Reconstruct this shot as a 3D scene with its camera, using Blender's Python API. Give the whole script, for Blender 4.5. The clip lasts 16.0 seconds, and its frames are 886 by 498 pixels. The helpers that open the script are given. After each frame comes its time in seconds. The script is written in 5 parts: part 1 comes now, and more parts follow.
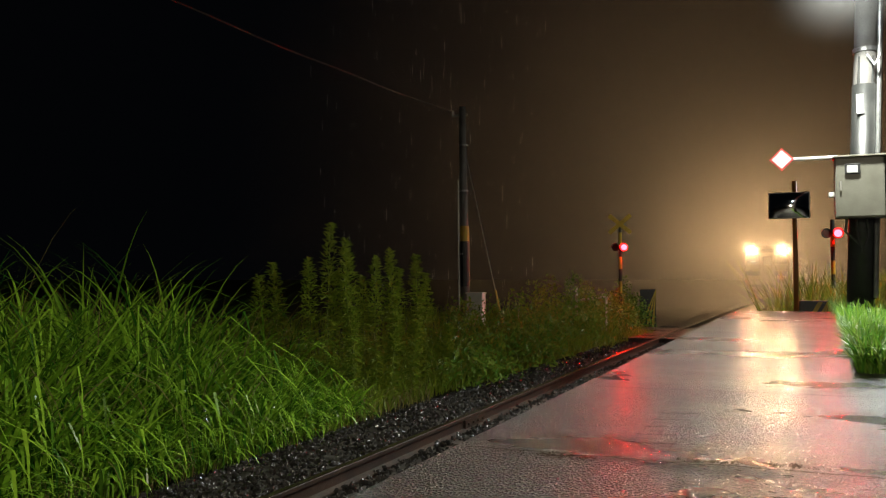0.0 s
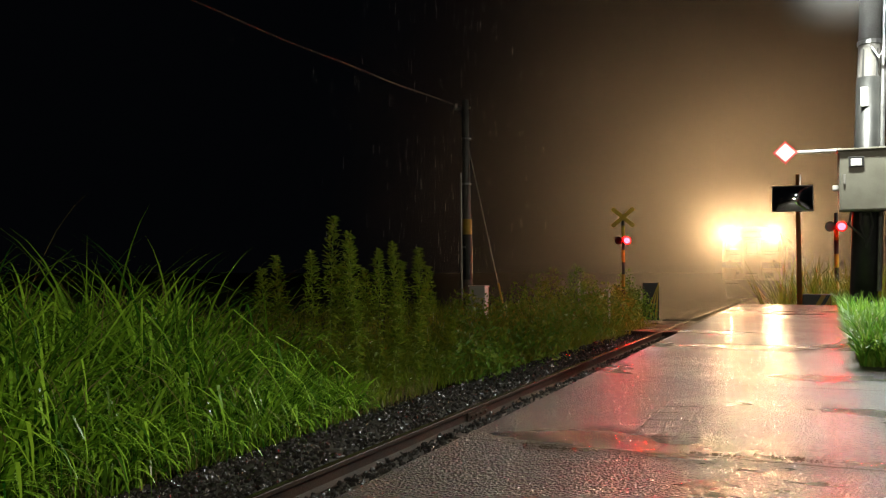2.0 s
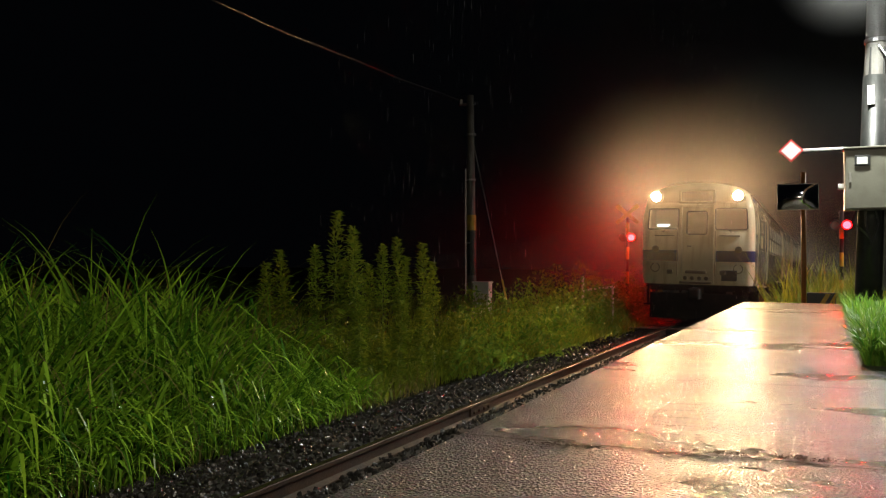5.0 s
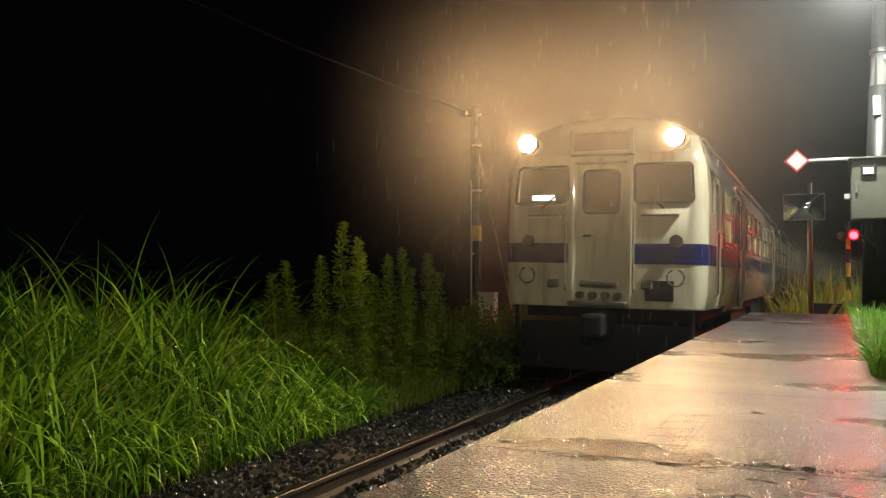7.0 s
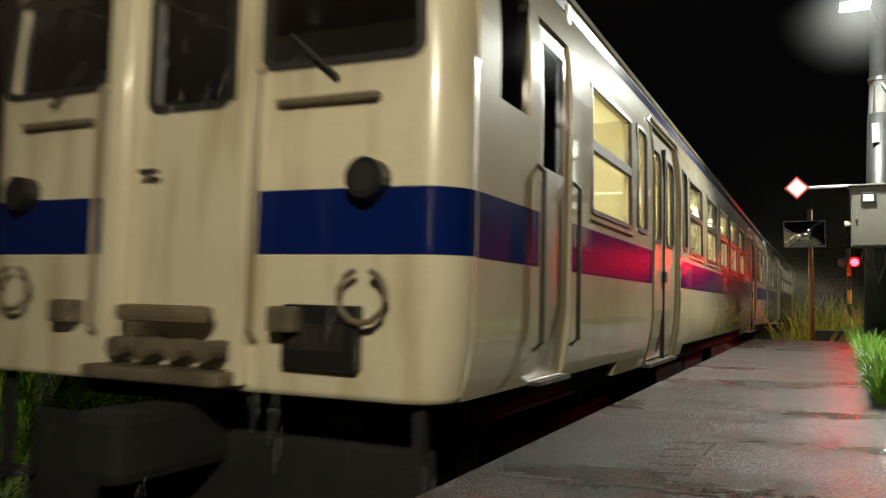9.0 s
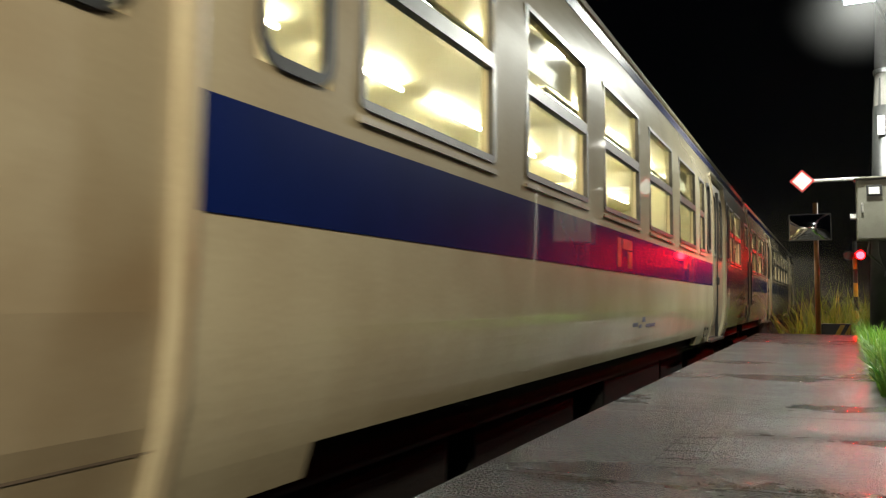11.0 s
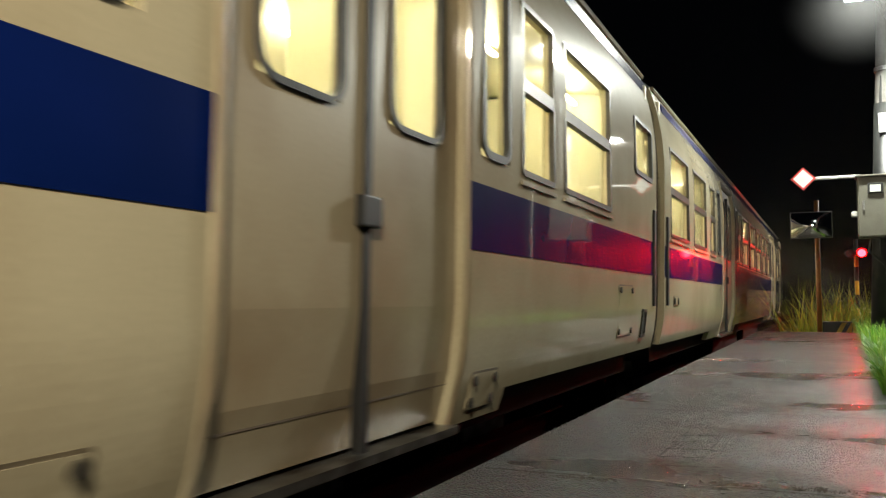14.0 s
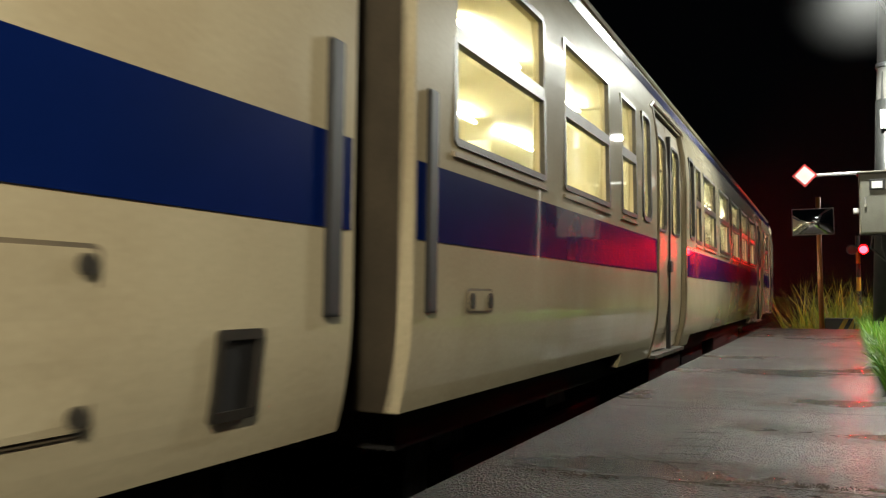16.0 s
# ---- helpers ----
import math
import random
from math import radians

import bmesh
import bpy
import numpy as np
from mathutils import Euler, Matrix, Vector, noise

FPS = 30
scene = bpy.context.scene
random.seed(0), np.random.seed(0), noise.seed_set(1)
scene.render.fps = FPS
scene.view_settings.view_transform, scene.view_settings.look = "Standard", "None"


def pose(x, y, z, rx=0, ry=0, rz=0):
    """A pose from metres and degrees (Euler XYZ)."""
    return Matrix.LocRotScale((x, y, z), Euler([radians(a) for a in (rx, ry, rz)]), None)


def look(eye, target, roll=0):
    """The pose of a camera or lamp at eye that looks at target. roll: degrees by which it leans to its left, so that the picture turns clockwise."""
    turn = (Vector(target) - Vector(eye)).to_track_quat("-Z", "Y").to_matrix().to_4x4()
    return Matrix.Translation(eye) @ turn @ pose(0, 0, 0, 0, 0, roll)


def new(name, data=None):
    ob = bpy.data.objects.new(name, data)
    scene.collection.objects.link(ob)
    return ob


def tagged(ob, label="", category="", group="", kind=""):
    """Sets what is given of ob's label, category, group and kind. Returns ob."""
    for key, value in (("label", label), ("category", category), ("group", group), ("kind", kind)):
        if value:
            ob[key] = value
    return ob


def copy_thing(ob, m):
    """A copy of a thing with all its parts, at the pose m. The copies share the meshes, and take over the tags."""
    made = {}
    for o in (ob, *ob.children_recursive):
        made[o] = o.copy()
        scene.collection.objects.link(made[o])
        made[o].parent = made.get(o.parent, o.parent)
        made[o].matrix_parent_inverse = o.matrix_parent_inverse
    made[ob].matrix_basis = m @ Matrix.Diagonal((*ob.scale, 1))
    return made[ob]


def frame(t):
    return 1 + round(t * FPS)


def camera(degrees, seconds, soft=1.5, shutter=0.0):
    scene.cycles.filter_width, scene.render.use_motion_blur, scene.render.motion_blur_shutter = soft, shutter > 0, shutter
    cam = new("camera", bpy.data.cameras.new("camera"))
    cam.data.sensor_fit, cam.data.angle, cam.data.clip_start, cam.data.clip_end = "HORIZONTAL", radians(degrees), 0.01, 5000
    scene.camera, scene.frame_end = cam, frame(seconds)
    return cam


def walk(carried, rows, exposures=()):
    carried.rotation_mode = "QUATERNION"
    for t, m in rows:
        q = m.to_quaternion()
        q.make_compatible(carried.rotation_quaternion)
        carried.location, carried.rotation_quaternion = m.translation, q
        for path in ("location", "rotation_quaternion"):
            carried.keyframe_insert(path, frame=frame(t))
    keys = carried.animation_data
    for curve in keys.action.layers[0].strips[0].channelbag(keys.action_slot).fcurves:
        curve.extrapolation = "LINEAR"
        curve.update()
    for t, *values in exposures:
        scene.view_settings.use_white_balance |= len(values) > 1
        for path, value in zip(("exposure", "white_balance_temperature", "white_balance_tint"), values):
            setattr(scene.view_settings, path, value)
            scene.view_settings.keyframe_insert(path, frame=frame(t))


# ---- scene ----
# Rail top is z = 0; the track runs along +y, the platform lies to its right.
EYE_Z = 1.45
cam = camera(57, 16.0, soft=1.2, shutter=0.5)


def eye_pose(turn, tilt, roll):
    return pose(0, 0, EYE_Z, 90 + tilt, 0, turn) @ pose(0, 0, 0, 0, 0, roll)


walk(cam, [
    (0, eye_pose(23.47, 2.13, -0.04)), (0.5, eye_pose(23.59, 2.01, -0.05)), (1, eye_pose(23.68, 1.84, -0.07)),
    (1.5, eye_pose(23.68, 1.72, -0.02)), (2, eye_pose(23.67, 1.65, -0.01)), (2.5, eye_pose(23.62, 1.58, 0.07)),
    (3, eye_pose(23.61, 1.52, 0.14)), (3.5, eye_pose(23.65, 1.39, 0.26)), (4, eye_pose(23.73, 1.31, 0.36)),
    (5.2, eye_pose(24.0, 1.36, 0.42)),
    (6.5, eye_pose(24.27, 1.68, 0.38)), (7, eye_pose(24.34, 2.10, 0.37)), (7.5, eye_pose(24.39, 2.59, 0.52)),
    (8, eye_pose(24.43, 3.18, 0.58)), (8.5, eye_pose(24.44, 3.68, 0.56)), (9, eye_pose(24.40, 3.92, 0.52)),
    (10.2, eye_pose(24.58, 3.78, 0.28)),
    (11.5, eye_pose(24.79, 3.56, 0.07)), (12, eye_pose(24.82, 3.52, 0.04)), (12.5, eye_pose(24.85, 3.57, 0.0)),
    (13, eye_pose(24.85, 3.55, -0.01)), (13.5, eye_pose(24.84, 3.53, 0.02)), (14, eye_pose(24.80, 3.55, -0.02)),
    (14.5, eye_pose(24.80, 3.49, -0.03)), (15, eye_pose(24.80, 3.48, -0.09)), (15.5, eye_pose(24.85, 3.44, -0.14)),
    (16, eye_pose(24.90, 3.39, -0.17)),
], exposures=[(0, 0.6), (2.5, 0.5), (4.2, 0.25), (6.9, 0.15), (16, 0.1)])

# ---- world and lamps ----
world = bpy.data.worlds.new("night")
scene.world = world
world.use_nodes = True
world.node_tree.nodes["Background"].inputs[0].default_value = (0.30, 0.36, 0.50, 1)
world.node_tree.nodes["Background"].inputs[1].default_value = 0.002


def lamp(name, place, target, watts, size, colour, spread=180):
    data = bpy.data.lights.new(name, "AREA")
    data.energy, data.size, data.color, data.shape = watts, size, colour, "DISK"
    data.spread = radians(spread)
    ob = new(name, data)
    ob.matrix_world = look(place, target)
    return ob


POLE_LAMP = (0.52, 10.6, 5.02)
STATION_LAMP = (0.6, -1.5, 4.0)
CROSSING_LAMP = (2.6, 21.5, 5.6)
lamp("pole_lamp_light", (POLE_LAMP[0], POLE_LAMP[1], POLE_LAMP[2] - 0.06), (POLE_LAMP[0] + 1.7, POLE_LAMP[1] - 3.2, 0.3), 570, 0.22, (0.97, 1.0, 0.90), 172)
lamp("station_lamp_light", (STATION_LAMP[0], STATION_LAMP[1], STATION_LAMP[2] - 0.06), (-5.0, 3.2, 0.3), 256, 0.3, (1.0, 0.88, 0.66))

lamp("crossing_lamp_light", (CROSSING_LAMP[0], CROSSING_LAMP[1], CROSSING_LAMP[2] - 0.06), (CROSSING_LAMP[0] - 1.6, CROSSING_LAMP[1], 0.3), 300, 0.25, (1.0, 0.97, 0.86))

# ---- materials ----


def mat(name, base, rough=0.6, metal=0.0, second=None, scale=4.0, fine=60.0, bump=0.0, spots=0.5, rough_var=0.0, coat=0.0, contrast=(0.4, 0.65), stretch=(1, 1, 1)):
    """A surface with stains at one scale and grain at another."""
    m = bpy.data.materials.new(name)
    m.use_nodes = True
    nt = m.node_tree
    b = nt.nodes["Principled BSDF"]
    b.inputs["Roughness"].default_value, b.inputs["Metallic"].default_value = rough, metal
    b.inputs["Base Color"].default_value = (*base, 1)
    b.inputs["Coat Weight"].default_value = coat
    if coat > 0.8:
        b.inputs["Specular IOR Level"].default_value = 0.03
    b.inputs["Coat Roughness"].default_value = 0.035
    co = nt.nodes.new("ShaderNodeTexCoord")
    big = nt.nodes.new("ShaderNodeTexNoise")
    big.inputs["Scale"].default_value, big.inputs["Detail"].default_value = scale, 5
    run = nt.nodes.new("ShaderNodeMapping")
    run.inputs["Scale"].default_value = stretch
    nt.links.new(co.outputs["Object"], run.inputs["Vector"])
    nt.links.new(run.outputs[0], big.inputs["Vector"])
    small = nt.nodes.new("ShaderNodeTexNoise")
    small.inputs["Scale"].default_value, small.inputs["Detail"].default_value = fine, 3
    nt.links.new(co.outputs["Object"], small.inputs["Vector"])
    if second:
        ramp = nt.nodes.new("ShaderNodeValToRGB")
        ramp.color_ramp.elements[0].position, ramp.color_ramp.elements[1].position = contrast
        nt.links.new(big.outputs["Fac"], ramp.inputs["Fac"])
        mix = nt.nodes.new("ShaderNodeMix")
        mix.data_type = "RGBA"
        mix.inputs["A"].default_value, mix.inputs["B"].default_value = (*base, 1), (*second, 1)
        nt.links.new(ramp.outputs["Color"], mix.inputs["Factor"])
        grain = nt.nodes.new("ShaderNodeMix")
        grain.data_type, grain.blend_type = "RGBA", "MULTIPLY"
        grain.inputs["Factor"].default_value = spots
        nt.links.new(mix.outputs["Result"], grain.inputs["A"])
        nt.links.new(small.outputs["Fac"], grain.inputs["B"])
        nt.links.new(grain.outputs["Result"], b.inputs["Base Color"])
    if rough_var:
        rng = nt.nodes.new("ShaderNodeMapRange")
        rng.inputs["From Min"].default_value, rng.inputs["From Max"].default_value = 0.35, 0.65
        rng.inputs["To Min"].default_value, rng.inputs["To Max"].default_value = max(0.02, rough - rough_var), rough + rough_var
        nt.links.new(big.outputs["Fac"], rng.inputs["Value"])
        nt.links.new(rng.outputs["Result"], b.inputs["Roughness"])
    if bump:
        bp = nt.nodes.new("ShaderNodeBump")
        bp.inputs["Strength"].default_value, bp.inputs["Distance"].default_value = bump, 0.02
        nt.links.new(small.outputs["Fac"], bp.inputs["Height"])
        nt.links.new(bp.outputs["Normal"], b.inputs["Normal"])
    return m


def glow(name, colour, strength):
    m = bpy.data.materials.new(name)
    m.use_nodes = True
    nt = m.node_tree
    e = nt.nodes.new("ShaderNodeEmission")
    e.inputs["Color"].default_value, e.inputs["Strength"].default_value = (*colour, 1), strength
    nt.links.new(e.outputs[0], nt.nodes["Material Output"].inputs["Surface"])
    return m


def clear_glass(name, tint=(1, 1, 1), gloss=1.0):
    """Thin pane: lets light through and mirrors by its Fresnel."""
    m = bpy.data.materials.new(name)
    m.use_nodes = True
    nt = m.node_tree
    t = nt.nodes.new("ShaderNodeBsdfTransparent")
    t.inputs["Color"].default_value = (*tint, 1)
    g = nt.nodes.new("ShaderNodeBsdfGlossy")
    g.inputs["Roughness"].default_value = 0.03
    g.inputs["Color"].default_value = (gloss, gloss, gloss, 1)
    fr = nt.nodes.new("ShaderNodeFresnel")
    fr.inputs["IOR"].default_value = 1.5
    mx = nt.nodes.new("ShaderNodeMixShader")
    nt.links.new(fr.outputs[0], mx.inputs[0])
    nt.links.new(t.outputs[0], mx.inputs[1])
    nt.links.new(g.outputs[0], mx.inputs[2])
    nt.links.new(mx.outputs[0], nt.nodes["Material Output"].inputs["Surface"])
    return m


def leafy(name, a, b, rough=0.45, through_light=0.5):
    """Leaf surface, its tone varied from blade to blade, that lets some light through."""
    m = bpy.data.materials.new(name)
    m.use_nodes = True
    nt = m.node_tree
    p = nt.nodes["Principled BSDF"]
    p.inputs["Roughness"].default_value = rough
    geo = nt.nodes.new("ShaderNodeNewGeometry")
    mix = nt.nodes.new("ShaderNodeMix")
    mix.data_type = "RGBA"
    mix.inputs["A"].default_value, mix.inputs["B"].default_value = (*a, 1), (*b, 1)
    nt.links.new(geo.outputs["Random Per Island"], mix.inputs["Factor"])
    nt.links.new(mix.outputs["Result"], p.inputs["Base Color"])
    tr = nt.nodes.new("ShaderNodeBsdfTranslucent")
    nt.links.new(mix.outputs["Result"], tr.inputs["Color"])
    ms = nt.nodes.new("ShaderNodeMixShader")
    ms.inputs[0].default_value = through_light
    nt.links.new(p.outputs[0], ms.inputs[1])
    nt.links.new(tr.outputs[0], ms.inputs[2])
    nt.links.new(ms.outputs[0], nt.nodes["Material Output"].inputs["Surface"])
    return m


def wet_asphalt():
    """Worn wet asphalt: coarse grey grit under a film of water, with broad smooth puddled patches."""
    m = bpy.data.materials.new("wet_asphalt")
    m.use_nodes = True
    nt = m.node_tree
    p = nt.nodes["Principled BSDF"]

    def node(kind, **values):
        n = nt.nodes.new(kind)
        for k, v in values.items():
            n.inputs[k.replace("_", " ")].default_value = v
        return n

    def span(source, a, b, c, d):
        n = node("ShaderNodeMapRange", From_Min=a, From_Max=b, To_Min=c, To_Max=d)
        n.interpolation_type = "SMOOTHSTEP"
        nt.links.new(source, n.inputs["Value"])
        return n.outputs["Result"]

    co = nt.nodes.new("ShaderNodeTexCoord")
    stretch = node("ShaderNodeMapping", Scale=(0.75, 1.25, 1))
    nt.links.new(co.outputs["Object"], stretch.inputs["Vector"])
    damp = node("ShaderNodeTexNoise", Scale=0.95, Detail=6.0, Roughness=0.62)
    nt.links.new(stretch.outputs[0], damp.inputs["Vector"])
    grit = node("ShaderNodeTexVoronoi", Scale=110.0)
    fine = node("ShaderNodeTexNoise", Scale=50.0, Detail=6.0, Roughness=0.7)
    lumps = node("ShaderNodeTexNoise", Scale=5.0, Detail=3.0)
    for n in (grit, fine, lumps):
        nt.links.new(co.outputs["Object"], n.inputs["Vector"])
    dry = span(damp.outputs["Fac"], 0.24, 0.68, 0.0, 1.0)
    col = nt.nodes.new("ShaderNodeMix")
    col.data_type = "RGBA"
    col.inputs["A"].default_value, col.inputs["B"].default_value = (0.014, 0.013, 0.013, 1), (0.055, 0.051, 0.051, 1)
    nt.links.new(dry, col.inputs["Factor"])
    speck = nt.nodes.new("ShaderNodeMix")
    speck.data_type, speck.blend_type = "RGBA", "MULTIPLY"
    speck.inputs["Factor"].default_value = 0.7
    nt.links.new(col.outputs["Result"], speck.inputs["A"])
    nt.links.new(grit.outputs["Color"], speck.inputs["B"])
    nt.links.new(speck.outputs["Result"], p.inputs["Base Color"])
    nt.links.new(span(dry, 0.0, 1.0, 0.22, 0.42), p.inputs["Roughness"])
    add = nt.nodes.new("ShaderNodeMath")
    add.operation = "MULTIPLY_ADD"
    add.inputs[1].default_value = 0.9
    nt.links.new(grit.outputs["Distance"], add.inputs[0])
    nt.links.new(fine.outputs["Fac"], add.inputs[2])
    swell = nt.nodes.new("ShaderNodeMath")
    swell.operation = "MULTIPLY_ADD"
    swell.inputs[1].default_value = 0.6
    nt.links.new(lumps.outputs["Fac"], swell.inputs[0])
    nt.links.new(add.outputs[0], swell.inputs[2])
    bp = node("ShaderNodeBump", Distance=0.017)
    nt.links.new(span(dry, 0.0, 1.0, 0.75, 1.0), bp.inputs["Strength"])
    nt.links.new(swell.outputs[0], bp.inputs["Height"])
    nt.links.new(bp.outputs["Normal"], p.inputs["Normal"])
    nt.links.new(bp.outputs["Normal"], p.inputs["Coat Normal"])
    p.inputs["Specular IOR Level"].default_value = 0.26
    p.inputs["Coat Weight"].default_value = 0.46
    p.inputs["Coat IOR"].default_value = 1.33
    nt.links.new(span(dry, 0.0, 1.0, 0.14, 0.16), p.inputs["Coat Roughness"])
    return m


M = {
    "asphalt": wet_asphalt(),
    "soil": mat("dark_wet_soil", (0.03, 0.026, 0.018), 0.8, second=(0.05, 0.045, 0.03), scale=1.5, bump=0.6),
    "stone": mat("wet_ballast_stone", (0.018, 0.017, 0.016), 0.24, second=(0.05, 0.047, 0.045), scale=3, fine=40, bump=0.4),
    "rail_top": mat("polished_rail_head", (0.22, 0.18, 0.15), 0.22, 0.9, second=(0.14, 0.10, 0.07), scale=6),
    "rust": mat("rusty_steel", (0.022, 0.014, 0.010), 0.5, 0.3, second=(0.05, 0.028, 0.016), scale=5, bump=0.3),
    "sleeper": mat("wet_dark_timber", (0.05, 0.04, 0.032), 0.55, second=(0.08, 0.065, 0.05), scale=5, bump=0.4),
    "kerb": mat("mossy_concrete_edge", (0.22, 0.2, 0.17), 0.55, second=(0.12, 0.11, 0.09), scale=3, bump=0.4),
    "ivory": mat("ivory_body_paint", (0.56, 0.50, 0.345), 0.42, second=(0.46, 0.39, 0.255), scale=1.2, spots=0.25, coat=1.0, rough_var=0.05),
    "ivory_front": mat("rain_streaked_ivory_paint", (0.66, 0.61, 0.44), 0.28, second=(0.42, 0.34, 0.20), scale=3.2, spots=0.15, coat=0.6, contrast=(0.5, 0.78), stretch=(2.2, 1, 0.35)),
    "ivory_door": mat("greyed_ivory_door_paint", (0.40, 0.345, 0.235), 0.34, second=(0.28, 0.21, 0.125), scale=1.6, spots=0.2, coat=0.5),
    "blue": mat("deep_blue_band_paint", (0.003, 0.013, 0.105), 0.30, second=(0.002, 0.011, 0.085), scale=2, spots=0.1, coat=1.0),
    "roof": mat("grey_roof_paint", (0.22, 0.22, 0.22), 0.45, second=(0.15, 0.15, 0.15), scale=2),
    "frame": mat("dull_aluminium_frame", (0.075, 0.068, 0.055), 0.45, 0.4, second=(0.05, 0.045, 0.036), scale=8),
    "rubber": mat("black_rubber", (0.012, 0.012, 0.012), 0.6),
    "under": mat("sooty_underframe", (0.008, 0.008, 0.008), 0.8, second=(0.016, 0.014, 0.012), scale=4, bump=0.2),
    "steel": mat("worn_steel", (0.3, 0.29, 0.27), 0.35, 0.9, second=(0.15, 0.13, 0.11), scale=9),
    "grime": mat("brown_grime_on_paint", (0.20, 0.16, 0.10), 0.6, second=(0.11, 0.09, 0.06), scale=5),
    "cream": mat("cream_interior_panel", (0.82, 0.78, 0.60), 0.5, second=(0.76, 0.72, 0.53), scale=1.5, spots=0.08),
    "seat": mat("blue_grey_moquette", (0.10, 0.12, 0.18), 0.9, second=(0.07, 0.08, 0.13), scale=20),
    "lino": mat("brown_linoleum", (0.18, 0.14, 0.10), 0.5, second=(0.13, 0.1, 0.07), scale=5),
    "glass": clear_glass("window_glass", (0.93, 0.95, 0.90)),
    "dark_glass": clear_glass("cab_glass", (0.45, 0.42, 0.38), 1.0),
    "concrete": mat("weathered_concrete_pole", (0.2, 0.19, 0.175), 0.7, second=(0.14, 0.132, 0.12), scale=3, bump=0.3),
    "black_wrap": mat("black_plastic_wrap", (0.015, 0.016, 0.015), 0.45, second=(0.03, 0.03, 0.028), scale=8),
    "grey_box": mat("grey_green_cabinet_paint", (0.18, 0.175, 0.14), 0.45, second=(0.14, 0.135, 0.105), scale=4, spots=0.2),
    "white": mat("white_paint", (0.78, 0.78, 0.76), 0.4, second=(0.68, 0.68, 0.65), scale=6, spots=0.15),
    "red_paint": mat("red_edge_paint", (0.55, 0.03, 0.03), 0.4),
    "yellow": mat("yellow_paint", (0.62, 0.42, 0.03), 0.45, second=(0.45, 0.3, 0.04), scale=6),
    "black": mat("black_paint", (0.012, 0.012, 0.012), 0.4),
    "orange": mat("orange_post_paint", (0.42, 0.16, 0.03), 0.45, second=(0.3, 0.11, 0.03), scale=7),
    "wire": mat("black_cable", (0.04, 0.04, 0.04), 0.35),
    "galv": mat("galvanised_steel", (0.5, 0.5, 0.49), 0.4, 0.8, second=(0.38, 0.38, 0.37), scale=12),
    "mirror": mat("mirror_face", (0.75, 0.77, 0.76), 0.06, 1.0),
    "sign_red": mat("red_lettering_paint", (0.11, 0.008, 0.010), 0.4),
    "ink": mat("faded_dark_ink", (0.03, 0.04, 0.09), 0.5),
    "grass": leafy("wet_green_grass", (0.012, 0.085, 0.008), (0.34, 0.60, 0.05), 0.2, 0.25),
    "grass_short": leafy("bright_short_grass", (0.06, 0.20, 0.015), (0.20, 0.32, 0.04), 0.5),
    "grass_dry": leafy("straw_grass", (0.22, 0.20, 0.06), (0.30, 0.26, 0.10), 0.5),
    "weed": leafy("goldenrod_leaf", (0.12, 0.20, 0.015), (0.28, 0.34, 0.04), 0.4),
    "shrub": leafy("low_shrub_leaf", (0.08, 0.22, 0.02), (0.24, 0.36, 0.05), 0.4),
    "headlight": glow("headlight_glass", (1.0, 0.60, 0.27), 5300),
    "tube": glow("fluorescent_tube", (1.0, 0.91, 0.64), 84),
    "sign_glow": glow("lit_sign_panel", (0.85, 1.0, 0.95), 5),
    "red_on": glow("lit_red_lens", (1.0, 0.0004, 0.0006), 1000),
    "lamp_on": glow("lit_lamp_lens", (0.92, 1.0, 0.99), 60),
    "red_off": mat("dark_red_lens", (0.10, 0.006, 0.006), 0.15),
    "end_grey": mat("dark_brown_end_paint", (0.075, 0.06, 0.04), 0.5, second=(0.045, 0.036, 0.024), scale=3, spots=0.3),
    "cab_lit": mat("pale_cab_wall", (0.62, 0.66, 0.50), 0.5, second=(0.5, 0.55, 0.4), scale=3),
}


